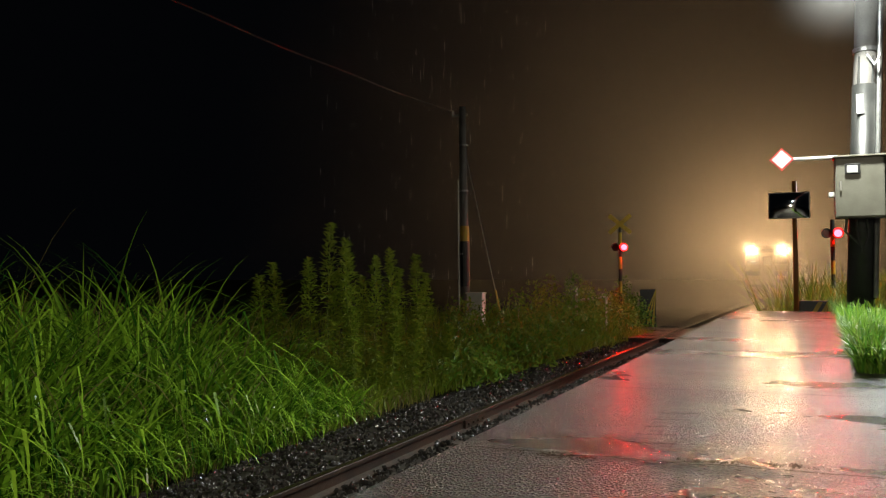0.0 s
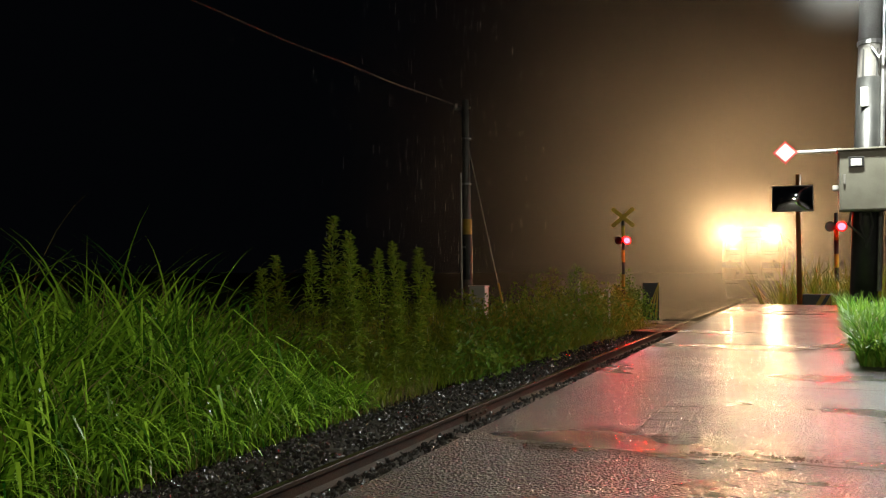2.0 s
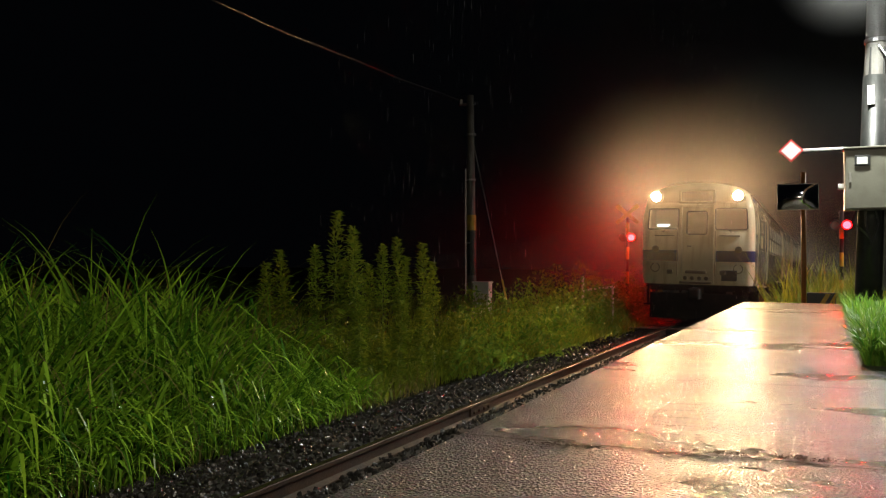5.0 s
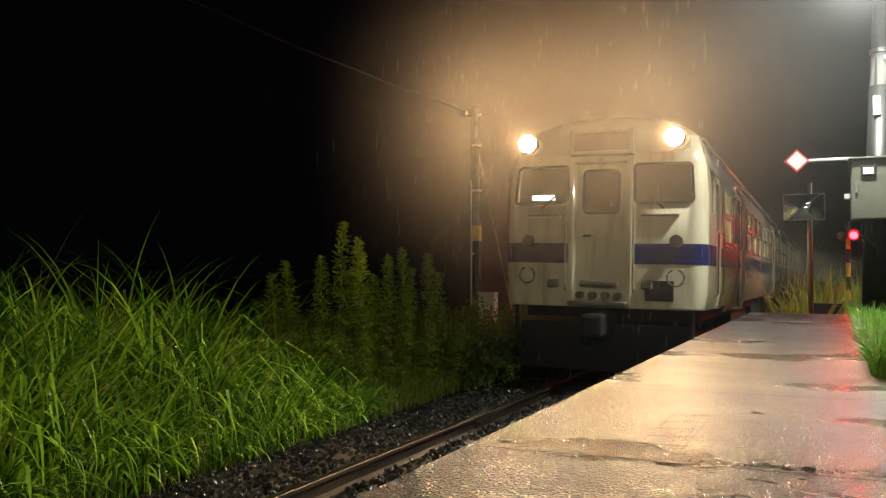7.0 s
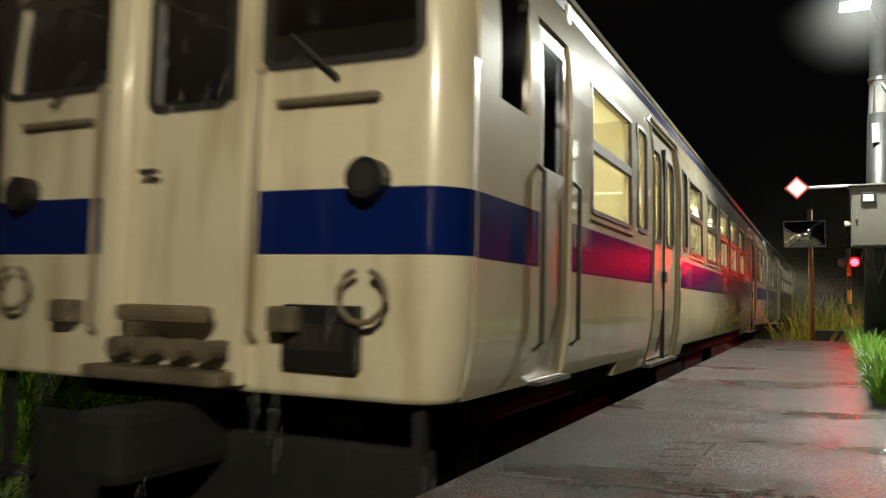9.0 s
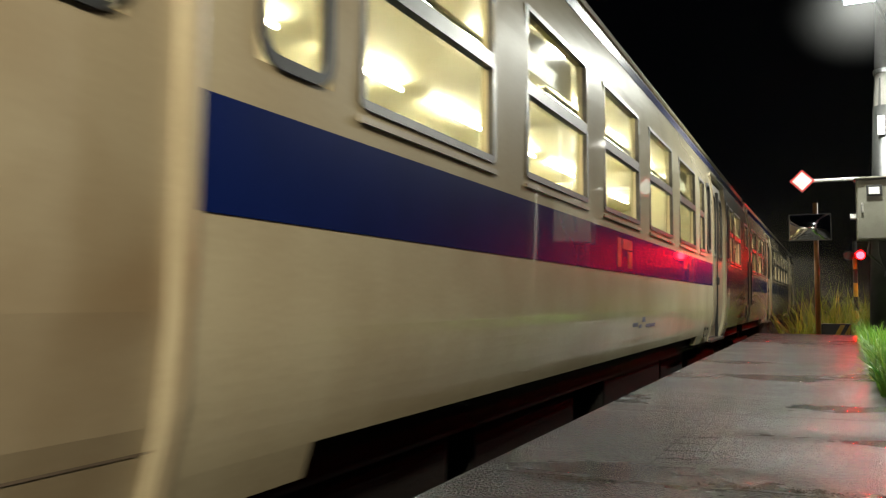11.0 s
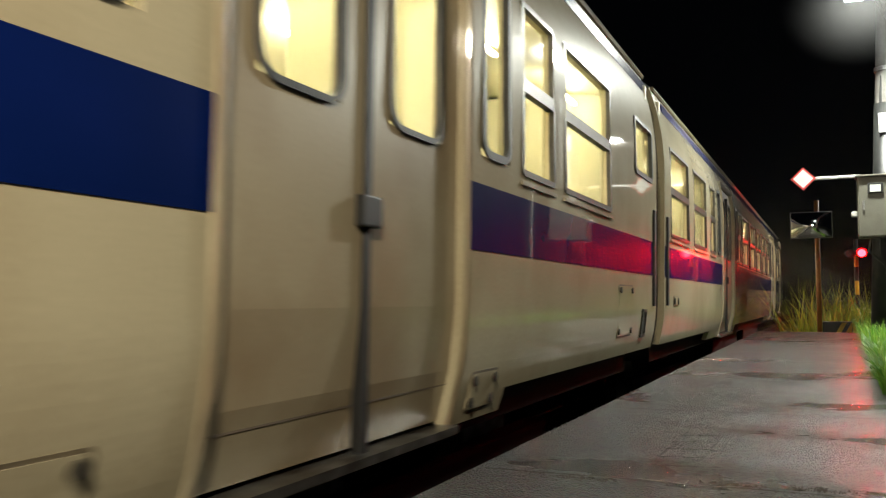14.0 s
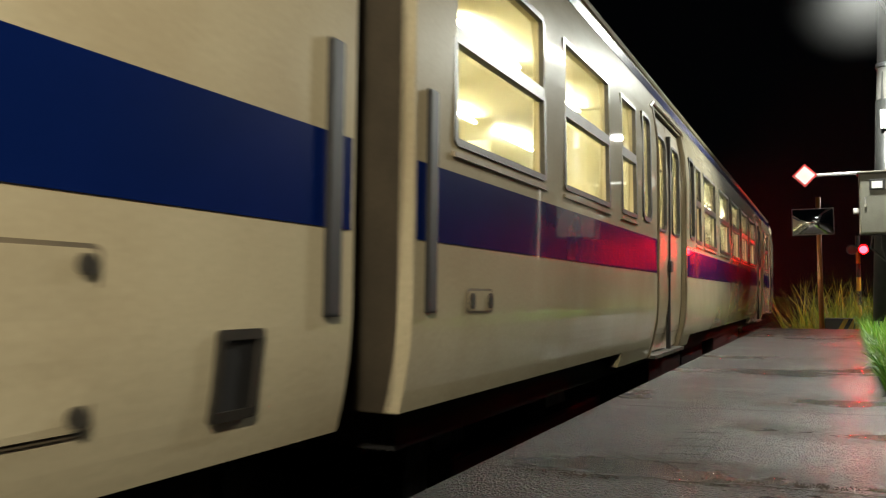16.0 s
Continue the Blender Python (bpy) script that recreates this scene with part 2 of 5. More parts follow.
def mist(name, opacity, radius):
    """Sheet material for wet air and stand-in lamp bloom: mostly clear, scatters a little of the light that falls on
    it, fading out towards its border.
    """
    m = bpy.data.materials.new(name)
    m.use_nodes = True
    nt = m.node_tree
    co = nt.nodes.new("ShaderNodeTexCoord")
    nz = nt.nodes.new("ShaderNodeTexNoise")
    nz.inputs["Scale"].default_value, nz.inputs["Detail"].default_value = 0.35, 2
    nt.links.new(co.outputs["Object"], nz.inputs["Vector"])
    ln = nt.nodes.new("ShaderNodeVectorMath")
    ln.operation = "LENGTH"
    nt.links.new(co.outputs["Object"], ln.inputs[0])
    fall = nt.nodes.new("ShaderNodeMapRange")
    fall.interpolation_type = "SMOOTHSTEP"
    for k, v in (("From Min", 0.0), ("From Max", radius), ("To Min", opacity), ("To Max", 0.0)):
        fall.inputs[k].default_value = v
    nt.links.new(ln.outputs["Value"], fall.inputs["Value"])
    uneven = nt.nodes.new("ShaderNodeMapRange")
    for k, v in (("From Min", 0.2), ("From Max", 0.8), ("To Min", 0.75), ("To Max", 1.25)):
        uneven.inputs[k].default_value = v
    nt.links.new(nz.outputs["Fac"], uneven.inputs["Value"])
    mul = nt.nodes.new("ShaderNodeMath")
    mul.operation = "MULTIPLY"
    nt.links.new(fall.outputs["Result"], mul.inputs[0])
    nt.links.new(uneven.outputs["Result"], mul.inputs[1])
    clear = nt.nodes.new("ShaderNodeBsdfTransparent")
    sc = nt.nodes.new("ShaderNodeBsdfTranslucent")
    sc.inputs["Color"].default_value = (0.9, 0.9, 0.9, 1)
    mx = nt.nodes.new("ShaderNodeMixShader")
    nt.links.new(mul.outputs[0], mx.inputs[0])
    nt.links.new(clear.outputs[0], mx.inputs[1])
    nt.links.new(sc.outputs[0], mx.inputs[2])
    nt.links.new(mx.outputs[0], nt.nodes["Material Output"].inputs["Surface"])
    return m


M["mist_far"] = mist("drifting_rain_mist", 0.18, 28.0)
# The sheets carried with the headlights imitate lens bloom as well as lit drizzle.
M["mist_bloom_wide"] = mist("wide_mist_and_lens_bloom", 0.19, 18.0)
M["mist_bloom_dense"] = mist("dense_bloom_and_mist_at_the_lamps", 0.12, 3.4)
M["mist_bloom_near"] = mist("mist_and_bloom_before_the_lamps", 0.036, 4.8)
M["mist_bloom_close"] = mist("thin_bloom_and_mist_at_the_lamps", 0.004, 2.3)
# Scattering sheet that stands in for lens glare round the pole lamp.
M["glare_halo"] = mist("glare_halo_at_the_pole_lamp", 0.005, 0.9)
M["drop"] = mat("rain_water", (0.8, 0.8, 0.8), 0.1)

# ---- mesh helpers ----


def part(name, bm, material, parent=None, label="", smooth=False):
    """Links a bmesh as one mesh object, under a thing or a part."""
    me = bpy.data.meshes.new(name)
    if smooth:
        for f in bm.faces:
            f.smooth = True
    bm.to_mesh(me)
    bm.free()
    me.materials.append(M[material])
    ob = new(name, me)
    if parent:
        ob.parent = parent
    if label:
        ob["label"] = label
    return ob


def thing(name, place, label, category, group="", kind="", turn=0):
    ob = new(name)
    ob.matrix_world = pose(*place, 0, 0, turn)
    return tagged(ob, label, category, group, kind)


def box(bm, lo, hi, bevel=0.0, matrix=None):
    c = [(a + b) / 2 for a, b in zip(lo, hi)]
    s = [abs(b - a) for a, b in zip(lo, hi)]
    made = bmesh.ops.create_cube(bm, size=1, matrix=Matrix.Translation(c) @ Matrix.Diagonal((*s, 1)))
    vs = made["verts"]
    if bevel:
        es = list({e for v in vs for e in v.link_edges})
        out = bmesh.ops.bevel(bm, geom=es, offset=bevel, segments=2, affect="EDGES", profile=0.6)
        vs = list({v for f in out["faces"] for v in f.verts} | {v for v in vs if v.is_valid})
    if matrix:
        bmesh.ops.transform(bm, matrix=matrix, verts=[v for v in vs if v.is_valid])
    return bm


def boxed(lo, hi, bevel=0.0, matrix=None):
    return box(bmesh.new(), lo, hi, bevel, matrix)


def tube(bm, points, r0, r1=None, n=8):
    """A round bar along points, tapering from r0 to r1, closed at both ends."""
    r1 = r0 if r1 is None else r1
    pts = [Vector(p) for p in points]
    rings = []
    for i, p in enumerate(pts):
        d = (pts[min(i + 1, len(pts) - 1)] - pts[max(i - 1, 0)]).normalized()
        a = d.cross(Vector((0, 0, 1)) if abs(d.z) < 0.9 else Vector((1, 0, 0))).normalized()
        b = d.cross(a)
        r = r0 + (r1 - r0) * i / max(1, len(pts) - 1)
        rings.append([bm.verts.new(p + r * (math.cos(k * math.tau / n) * a + math.sin(k * math.tau / n) * b)) for k in range(n)])
    for s, t in zip(rings, rings[1:]):
        for k in range(n):
            bm.faces.new((s[k], s[(k + 1) % n], t[(k + 1) % n], t[k]))
    bm.faces.new(rings[0][::-1])
    bm.faces.new(rings[-1])
    return bm


def bar(points, r0, r1=None, n=8):
    return tube(bmesh.new(), points, r0, r1, n)


def disc(bm, centre, axis, r, depth, n=24):
    c, a = Vector(centre), Vector(axis).normalized()
    return tube(bm, [c, c + a * depth], r, r, n)


def panel(bm, us, zs, hole, outer, inner):
    """A wall of cells on the grid us x zs, with real thickness; cells for which hole(u, z) is true stay open."""
    cache = {}

    def v(i, j, side):
        key = (i, j, side)
        if key not in cache:
            cache[key] = bm.verts.new((outer if side else inner)(us[i], zs[j]))
        return cache[key]

    nu, nz = len(us) - 1, len(zs) - 1
    solid = [[not hole((us[i] + us[i + 1]) / 2, (zs[j] + zs[j + 1]) / 2) for j in range(nz)] for i in range(nu)]

    def full(i, j):
        return 0 <= i < nu and 0 <= j < nz and solid[i][j]

    for i in range(nu):
        for j in range(nz):
            if not solid[i][j]:
                continue
            for side in (1, 0):
                q = [v(i, j, side), v(i + 1, j, side), v(i + 1, j + 1, side), v(i, j + 1, side)]
                bm.faces.new(q if side else q[::-1])
            for di, dj, a, b in ((-1, 0, (i, j), (i, j + 1)), (1, 0, (i + 1, j), (i + 1, j + 1)), (0, -1, (i, j), (i + 1, j)), (0, 1, (i, j + 1), (i + 1, j + 1))):
                if not full(i + di, j + dj):
                    bm.faces.new((v(*a, 1), v(*b, 1), v(*b, 0), v(*a, 0)))
    bmesh.ops.recalc_face_normals(bm, faces=bm.faces)
    return bm


def rounded(w, h, r, n=5):
    """Outline of a rectangle with round corners, centred on 0."""
    out = []
    for cx, cz, a0 in ((w / 2 - r, h / 2 - r, 0), (-w / 2 + r, h / 2 - r, 90), (-w / 2 + r, -h / 2 + r, 180), (w / 2 - r, -h / 2 + r, 270)):
        for k in range(n + 1):
            a = radians(a0 + 90 * k / n)
            out.append((cx + r * math.cos(a), cz + r * math.sin(a)))
    return out


def ring(bm, w, h, r, band, depth, place):
    """A round-cornered frame; place(u, v, d) gives the point at u, v on the wall, d proud of it."""
    o, i = rounded(w, h, r), rounded(w - 2 * band, h - 2 * band, max(0.004, r - band))
    n = len(o)
    vs = [[bm.verts.new(place(*p, d)) for p in s] for s, d in ((o, 0), (o, depth), (i, depth), (i, -0.02))]
    for a, b in zip(vs, vs[1:]):
        for k in range(n):
            bm.faces.new((a[k], a[(k + 1) % n], b[(k + 1) % n], b[k]))
    return bm


def slab(bm, outline, depth, place):
    """A plate with the outline's shape, depth thick."""
    a = [bm.verts.new(place(*p, depth)) for p in outline]
    b = [bm.verts.new(place(*p, 0)) for p in outline]
    bm.faces.new(a)
    bm.faces.new(b[::-1])
    n = len(a)
    for k in range(n):
        bm.faces.new((a[k], b[k], b[(k + 1) % n], a[(k + 1) % n]))
    return bm


def cuts(values, lo, hi, step):
    vs = sorted({round(v, 4) for v in values if lo <= v <= hi} | {lo, hi})
    out = []
    for a, b in zip(vs, vs[1:]):
        n = max(1, int((b - a) / step))
        out += [a + (b - a) * k / n for k in range(n)]
    return out + [hi]


# ---- the track and the ground ----
TRACK_X, BEND = -2.70, 2000.0
CANT = 1.0


def track_x(y):
    return TRACK_X + max(0.0, y) ** 2 / (2 * BEND)


def strip(bm, ys, section):
    """Sweeps section(y), a list of points, along ys and closes the ends."""
    rings = [[bm.verts.new(p) for p in section(y)] for y in ys]
    n = len(rings[0])
    for a, b in zip(rings, rings[1:]):
        for k in range(n):
            bm.faces.new((a[k], a[(k + 1) % n], b[(k + 1) % n], b[k]))
    bm.faces.new(rings[0])
    bm.faces.new(rings[-1][::-1])
    bmesh.ops.recalc_face_normals(bm, faces=bm.faces)
    return bm


def ground_z(x, y):
    """Height of the earth: the ballast bed, a dip, then a rough verge."""
    d = abs(x - track_x(y))
    z = -0.17 - 0.28 * min(1, max(0, (d - 1.6) / 1.0))
    if x < track_x(y):
        z += 0.25 * min(1, max(0, (d - 2.2) / 2.0))
    else:
        z += 0.0
    return z


def build_ground():
    bm = bmesh.new()
    xs = [-3000, -400, -90, -40, -25] + [-20 + 0.5 * k for k in range(60)] + [14, 25, 60, 400, 3000]
    ys = [-3000, -300, -60, -20] + [-10 + 0.75 * k for k in range(100)] + [80, 120, 250, 700, 3000]
    grid = [[bm.verts.new((x, y, (ground_z(x, min(y, 90)) if abs(x) < 90 else -0.25) + (noise.noise((x * 0.7, y * 0.7, 0)) * 0.05 if abs(x) < 30 else 0))) for y in ys] for x in xs]
    for i in range(len(xs) - 1):
        for j in range(len(ys) - 1):
            bm.faces.new((grid[i][j], grid[i + 1][j], grid[i + 1][j + 1], grid[i][j + 1]))
    ob = part("ground", bm, "soil", smooth=True)
    tagged(ob, "dark rain-soaked earth beside the railway track", "ground", kind="structure")


PLATFORM_Z, PLATFORM_END = 0.915, 14.8


def edge_x(y):
    return track_x(y) + 1.66


def build_platform():
    ys = [-30, -20, -10] + [-6 + 0.4 * k for k in range(52)] + [PLATFORM_END]
    bm = bmesh.new()

    def top(y):
        x0 = edge_x(y) + 0.02
        return [(x0, y, PLATFORM_Z), (x0, y, -0.4), (6, y, -0.4), (6, y, PLATFORM_Z)]

    platform = tagged(part("platform", strip(bm, ys, top), "asphalt"), "cracked wet grey asphalt platform beside the track", "platform", kind="structure")
    bm = bmesh.new()
    strip(bm, ys, lambda y: [(edge_x(y), y, PLATFORM_Z - 0.03), (edge_x(y), y, -0.35), (edge_x(y) + 0.018, y, -0.35), (edge_x(y) + 0.018, y, PLATFORM_Z - 0.012)])
    part("edge_facing", bm, "kerb", platform, "dirty concrete platform face")
    return platform


def build_rails():
    for side in (-1, 1):
        bm = bmesh.new()
        ys = [-40, -20] + [-8 + 2 * k for k in range(50)]
        prof = [(-0.062, -0.153), (-0.062, -0.14), (-0.01, -0.12), (-0.01, -0.045), (-0.032, -0.03), (-0.032, -0.004), (-0.026, 0), (0.026, 0), (0.032, -0.004), (0.032, -0.03), (0.01, -0.045), (0.01, -0.12), (0.062, -0.14), (0.062, -0.153)]
        off = side * (1.067 / 2 + 0.032)
        lift = -side * math.sin(radians(CANT)) * 0.55
        strip(bm, ys, lambda y: [(track_x(y) + off + a, y, b + lift - 0.004) for a, b in prof])
        rail = tagged(part("rail", bm, "rust"), "rusty steel rail with a worn shiny head", "rail", group="rails of the track", kind="structure")
        bm = bmesh.new()
        strip(bm, ys, lambda y: [(track_x(y) + off + a, y, b + lift) for a, b in ((-0.024, -0.003), (-0.024, 0.001), (0.024, 0.001), (0.024, -0.003))])
        part("rail_head", bm, "rail_top", rail, "polished wet rail head")
        bm = bmesh.new()
        for s in (-1, 1):
            box(bm, (track_x(8.3) + off + s * 0.022 - 0.012, 8.0, -0.125 + lift), (track_x(8.3) + off + s * 0.022 + 0.012, 8.56, -0.04 + lift))
            for k in range(4):
                disc(bm, (track_x(8.3) + off + s * 0.034, 8.07 + 0.14 * k, -0.085 + lift), (s, 0, 0), 0.016, 0.02, 6)
        part("joint_plate", bm, "rust", rail)
    me = boxed((-1.05, -0.11, -0.30), (1.05, 0.11, -0.165), 0.012)
    first = part("sleeper", me, "sleeper")
    tagged(first, "dark wet timber sleeper sunk in ballast", "sleeper", group="sleepers of the track", kind="structure")
    first.matrix_world = pose(track_x(-3), -3, 0, 0, CANT, 0)
    for k in range(1, 70):
        y = -3 + 0.62 * k
        copy_thing(first, pose(track_x(y) + random.uniform(-0.02, 0.02), y, random.uniform(-0.01, 0), 0, CANT, random.uniform(-1, 1)))


build_ground()
PLATFORM = build_platform()
build_rails()

# ---- the train ----
CAR = 20.45
HALF = 1.40
SKIRT, BAND0, BAND1, WIN0, WIN1, CURVE0 = 1.075, 1.675, 1.95, 2.075, 2.88, 3.05
WALL = 0.06


def side_x(z):
    """Half width of the body at height z: tucked in at the foot, curved into the roof."""
    if z < 1.45:
        return HALF - 0.35 * (1.45 - z) ** 2
    if z > 2.6:
        return HALF - 0.22 * (z - 2.6) ** 2
    return HALF


EAVE = 3.40
ROOF = [(side_x(EAVE), EAVE), (1.15, 3.49), (0.98, 3.58), (0.75, 3.65), (0.4, 3.71), (0.0, 3.73)]


def wall_place(side, y, z):
    """place() for frames on the side wall, about the point y, z."""
    return lambda u, v, d: (side * (side_x(z + v) + d), y + side * u, z + v)


def sash(root, side, y0, y1, z0=WIN0, z1=WIN1, bar_at=0.52, blind=0.0):
    """A two-part window with its frame, panes and sill rail."""
    w, h, yc, zc = y1 - y0, z1 - z0, (y0 + y1) / 2, (z0 + z1) / 2
    win = part("window", ring(bmesh.new(), w + 0.04, h + 0.04, 0.03, 0.03, 0.008, wall_place(side, yc, zc)), "frame", root, "aluminium-framed sliding window")
    zb = z0 + h * bar_at
    x = side_x(zb) - 0.015
    part("crossbar", boxed((side * (x - 0.025), y0, zb - 0.032), (side * (x + 0.014), y1, zb + 0.032)), "frame", win)
    for a, b, off in ((z0, zb, 0.035), (zb, z1, 0.02)):
        bm = bmesh.new()
        for s in (0, 0.006):
            vs = [bm.verts.new((side * (side_x(z) - off - s), y, z)) for y, z in ((y0, a), (y1, a), (y1, b), (y0, b))]
            bm.faces.new(vs)
        part("pane", bm, "glass", win).visible_shadow = False
    part("sill", boxed((side * (side_x(z0) - 0.01), y0 - 0.03, z0 - 0.065), (side * (side_x(z0) + 0.012), y1 + 0.03, z0 - 0.045)), "ivory_door", win)
    if blind:
        part("blind", boxed((side * (x - 0.09), y0 + 0.02, z1 - blind), (side * (x - 0.08), y1 - 0.02, z1)), "cream", win, "cream roller blind half down")


def sheet(outline, place):
    """A thin glass sheet: two faces a few millimetres apart that both look outwards."""
    bm = bmesh.new()
    for d in (0.0, 0.006):
        bm.faces.new([bm.verts.new(place(*p, d)) for p in outline])
    return bm


def pocket(root, side, y0, y1):
    """A fixed round-cornered pane."""
    w, yc, zc, h = y1 - y0, (y0 + y1) / 2, (WIN0 + WIN1) / 2 + 0.02, WIN1 - WIN0 + 0.06
    win = part("pocket_window", ring(bmesh.new(), w, h, 0.09, 0.035, 0.01, wall_place(side, yc, zc)), "rubber", root, "round-cornered fixed window")
    part("pane", sheet(rounded(w - 0.05, h - 0.05, 0.07), lambda u, v, d: (side * (side_x(zc + v) - 0.02 + d), yc + side * u, zc + v)), "glass", win).visible_shadow = False


def double_door(root, side, y0, y1):
    """Folding-width passenger door: two leaves set back in the wall, each with a tall round-cornered pane."""
    mid, z0, z1 = (y0 + y1) / 2, 1.0, 3.06
    for a, b in ((y0, mid - 0.006), (mid + 0.006, y1)):
        w, yc, wz = b - a, (a + b) / 2, 2.47
        us = cuts([yc - 0.2, yc + 0.2], a, b, 0.4)
        zs = cuts([1.2, 1.45, 2.06, 2.88], z0, z1, 0.25)
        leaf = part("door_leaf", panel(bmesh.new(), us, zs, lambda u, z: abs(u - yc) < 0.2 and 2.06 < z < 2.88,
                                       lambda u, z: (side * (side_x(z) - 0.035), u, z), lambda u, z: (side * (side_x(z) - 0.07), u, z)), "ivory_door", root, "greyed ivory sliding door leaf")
        part("door_pane_frame", ring(bmesh.new(), 0.43, 0.85, 0.1, 0.022, 0.010, lambda u, v, d: (side * (side_x(wz + v) - 0.035 + d), yc + side * u, wz + v)), "rubber", leaf)
        part("door_pane", sheet(rounded(0.40, 0.82, 0.08), lambda u, v, d: (side * (side_x(wz + v) - 0.055 + d), yc + side * u, wz + v)), "glass", leaf).visible_shadow = False
    for y in (y0 - 0.2, y1 + 0.16):
        part("partition", boxed((side * 0.42, y, 1.22), (side * 1.31, y + 0.04, 3.05)), "cream", root)
    part("door_seal", boxed((side * (HALF - 0.06), mid - 0.018, z0), (side * (HALF - 0.022), mid + 0.018, 2.95)), "rubber", root)
    part("door_latch", boxed((side * (HALF - 0.04), mid - 0.06, 1.70), (side * (HALF - 0.004), mid + 0.06, 1.80), 0.008), "rubber", root, "black door pull")
    part("door_step", boxed((side * (HALF - 0.20), y0 - 0.02, 0.955), (side * (HALF - 0.02), y1 + 0.02, 0.985)), "steel", root, "worn steel door step")
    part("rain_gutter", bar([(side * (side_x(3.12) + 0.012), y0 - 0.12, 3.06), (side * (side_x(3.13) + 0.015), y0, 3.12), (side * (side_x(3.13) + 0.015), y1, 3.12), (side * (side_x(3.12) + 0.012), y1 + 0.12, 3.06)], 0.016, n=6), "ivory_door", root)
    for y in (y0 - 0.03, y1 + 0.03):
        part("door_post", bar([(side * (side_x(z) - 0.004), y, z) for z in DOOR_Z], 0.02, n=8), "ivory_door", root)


DOOR_Z = [0.97, 1.25, 1.5, 2.0, 2.6, 2.9, 3.08]


def hatch(root, side, y0, y1, z0, z1):
    yc, zc = (y0 + y1) / 2, (z0 + z1) / 2
    h = part("hatch", slab(bmesh.new(), rounded(y1 - y0, z1 - z0, 0.02), 0.006, wall_place(side, yc, zc)), "ivory", root, "small locked side hatch")
    bm = bmesh.new()
    ring(bm, y1 - y0 + 0.02, z1 - z0 + 0.02, 0.025, 0.014, 0.003, wall_place(side, yc, zc))
    part("hatch_joint", bm, "grime", h)
    for y in (y0 + 0.03, y1 - 0.03):
        for z in (z0 + 0.03, z1 - 0.03):
            part("hatch_lock", disc(bmesh.new(), (side * (side_x(z) + 0.004), y, z), (side, 0, 0), 0.022, 0.01, 10), "frame", h)


def grille(root, side, y0, y1, z0, z1):
    yc, zc = (y0 + y1) / 2, (z0 + z1) / 2
    g = part("vent_frame", ring(bmesh.new(), y1 - y0, z1 - z0, 0.015, 0.025, 0.012, wall_place(side, yc, zc)), "frame", root)
    part("vent_dark", slab(bmesh.new(), rounded(y1 - y0 - 0.04, z1 - z0 - 0.04, 0.01), 0.004, wall_place(side, yc, zc)), "rubber", g)


def build_side(root, side, doors, sashes, pockets, others, y_end, y_start=0.05):
    """One long wall with all its openings, its band, windows and doors."""
    holes = [(a, b, WIN0, WIN1) for a, b, *_ in sashes] + [(a, b, WIN0 - 0.005, WIN1 + 0.04) for a, b in pockets] + [(a, b, 0.97, 3.08) for a, b in doors] + list(others)
    low = [(a - 1.12, b + 0.6) for a, b in doors]
    us = cuts([v for h in holes for v in h[:2]] + [v for p in low for v in p], y_start, y_end, 3.0)
    zs = cuts([v for h in holes for v in h[2:]] + [SKIRT, BAND0, BAND1, 1.11, 1.15, 1.2, 1.24, 1.28, 1.32, 1.36, 1.4, 1.45, 2.6, 2.7, 2.8, 3.0, 3.15, 3.22, 3.3], 0.97, EAVE, 0.4)

    def hole(u, z):
        if z < SKIRT and not any(a < u < b for a, b in low):
            return True
        return any(a < u < b and c < z < d for a, b, c, d in holes)

    part("side_wall", panel(bmesh.new(), us, zs, hole, lambda u, z: (side * side_x(z), u, z), lambda u, z: (side * (side_x(z) - WALL), u, z)), "ivory", root, "glossy wet ivory side wall")
    stops = [y_start + 0.02] + [v for d in sorted(doors) for v in (d[0] - 0.05, d[1] + 0.05)] + [y_end - 0.02]
    others_mid = [(a, b) for a, b, c, d in others if c < BAND0 < d]
    for a, b in zip(stops[::2], stops[1::2]):
        runs = [(a, b)]
        for c, d in others_mid:
            runs = [r for s in runs for r in (((s[0], c - 0.02), (d + 0.02, s[1])) if s[0] < c and d < s[1] else (s,))]
        for c, d in runs:
            part("blue_band", boxed((side * (HALF - 0.01), c, BAND0), (side * (HALF + 0.003), d, BAND1)), "blue", root, "deep blue waist band")
    bm = bmesh.new()
    for z in (3.22, 3.265):
        box(bm, (side * (side_x(z + 0.02) - 0.01), 0.6, z), (side * (side_x(z) + 0.004), y_end - 0.02, z + 0.045))
    part("blue_line", bm, "blue", root, "thin blue line below the roof")
    part("roof_gutter", bar([(side * (side_x(EAVE) + 0.012), 0.35, EAVE - 0.005), (side * (side_x(EAVE) + 0.012), y_end, EAVE - 0.005)], 0.022, n=6), "ivory_door", root)
    for a, b, *rest in sashes:
        sash(root, side, a, b, *rest)
    for a, b in pockets:
        pocket(root, side, a, b)
    for a, b in doors:
        double_door(root, side, a, b)


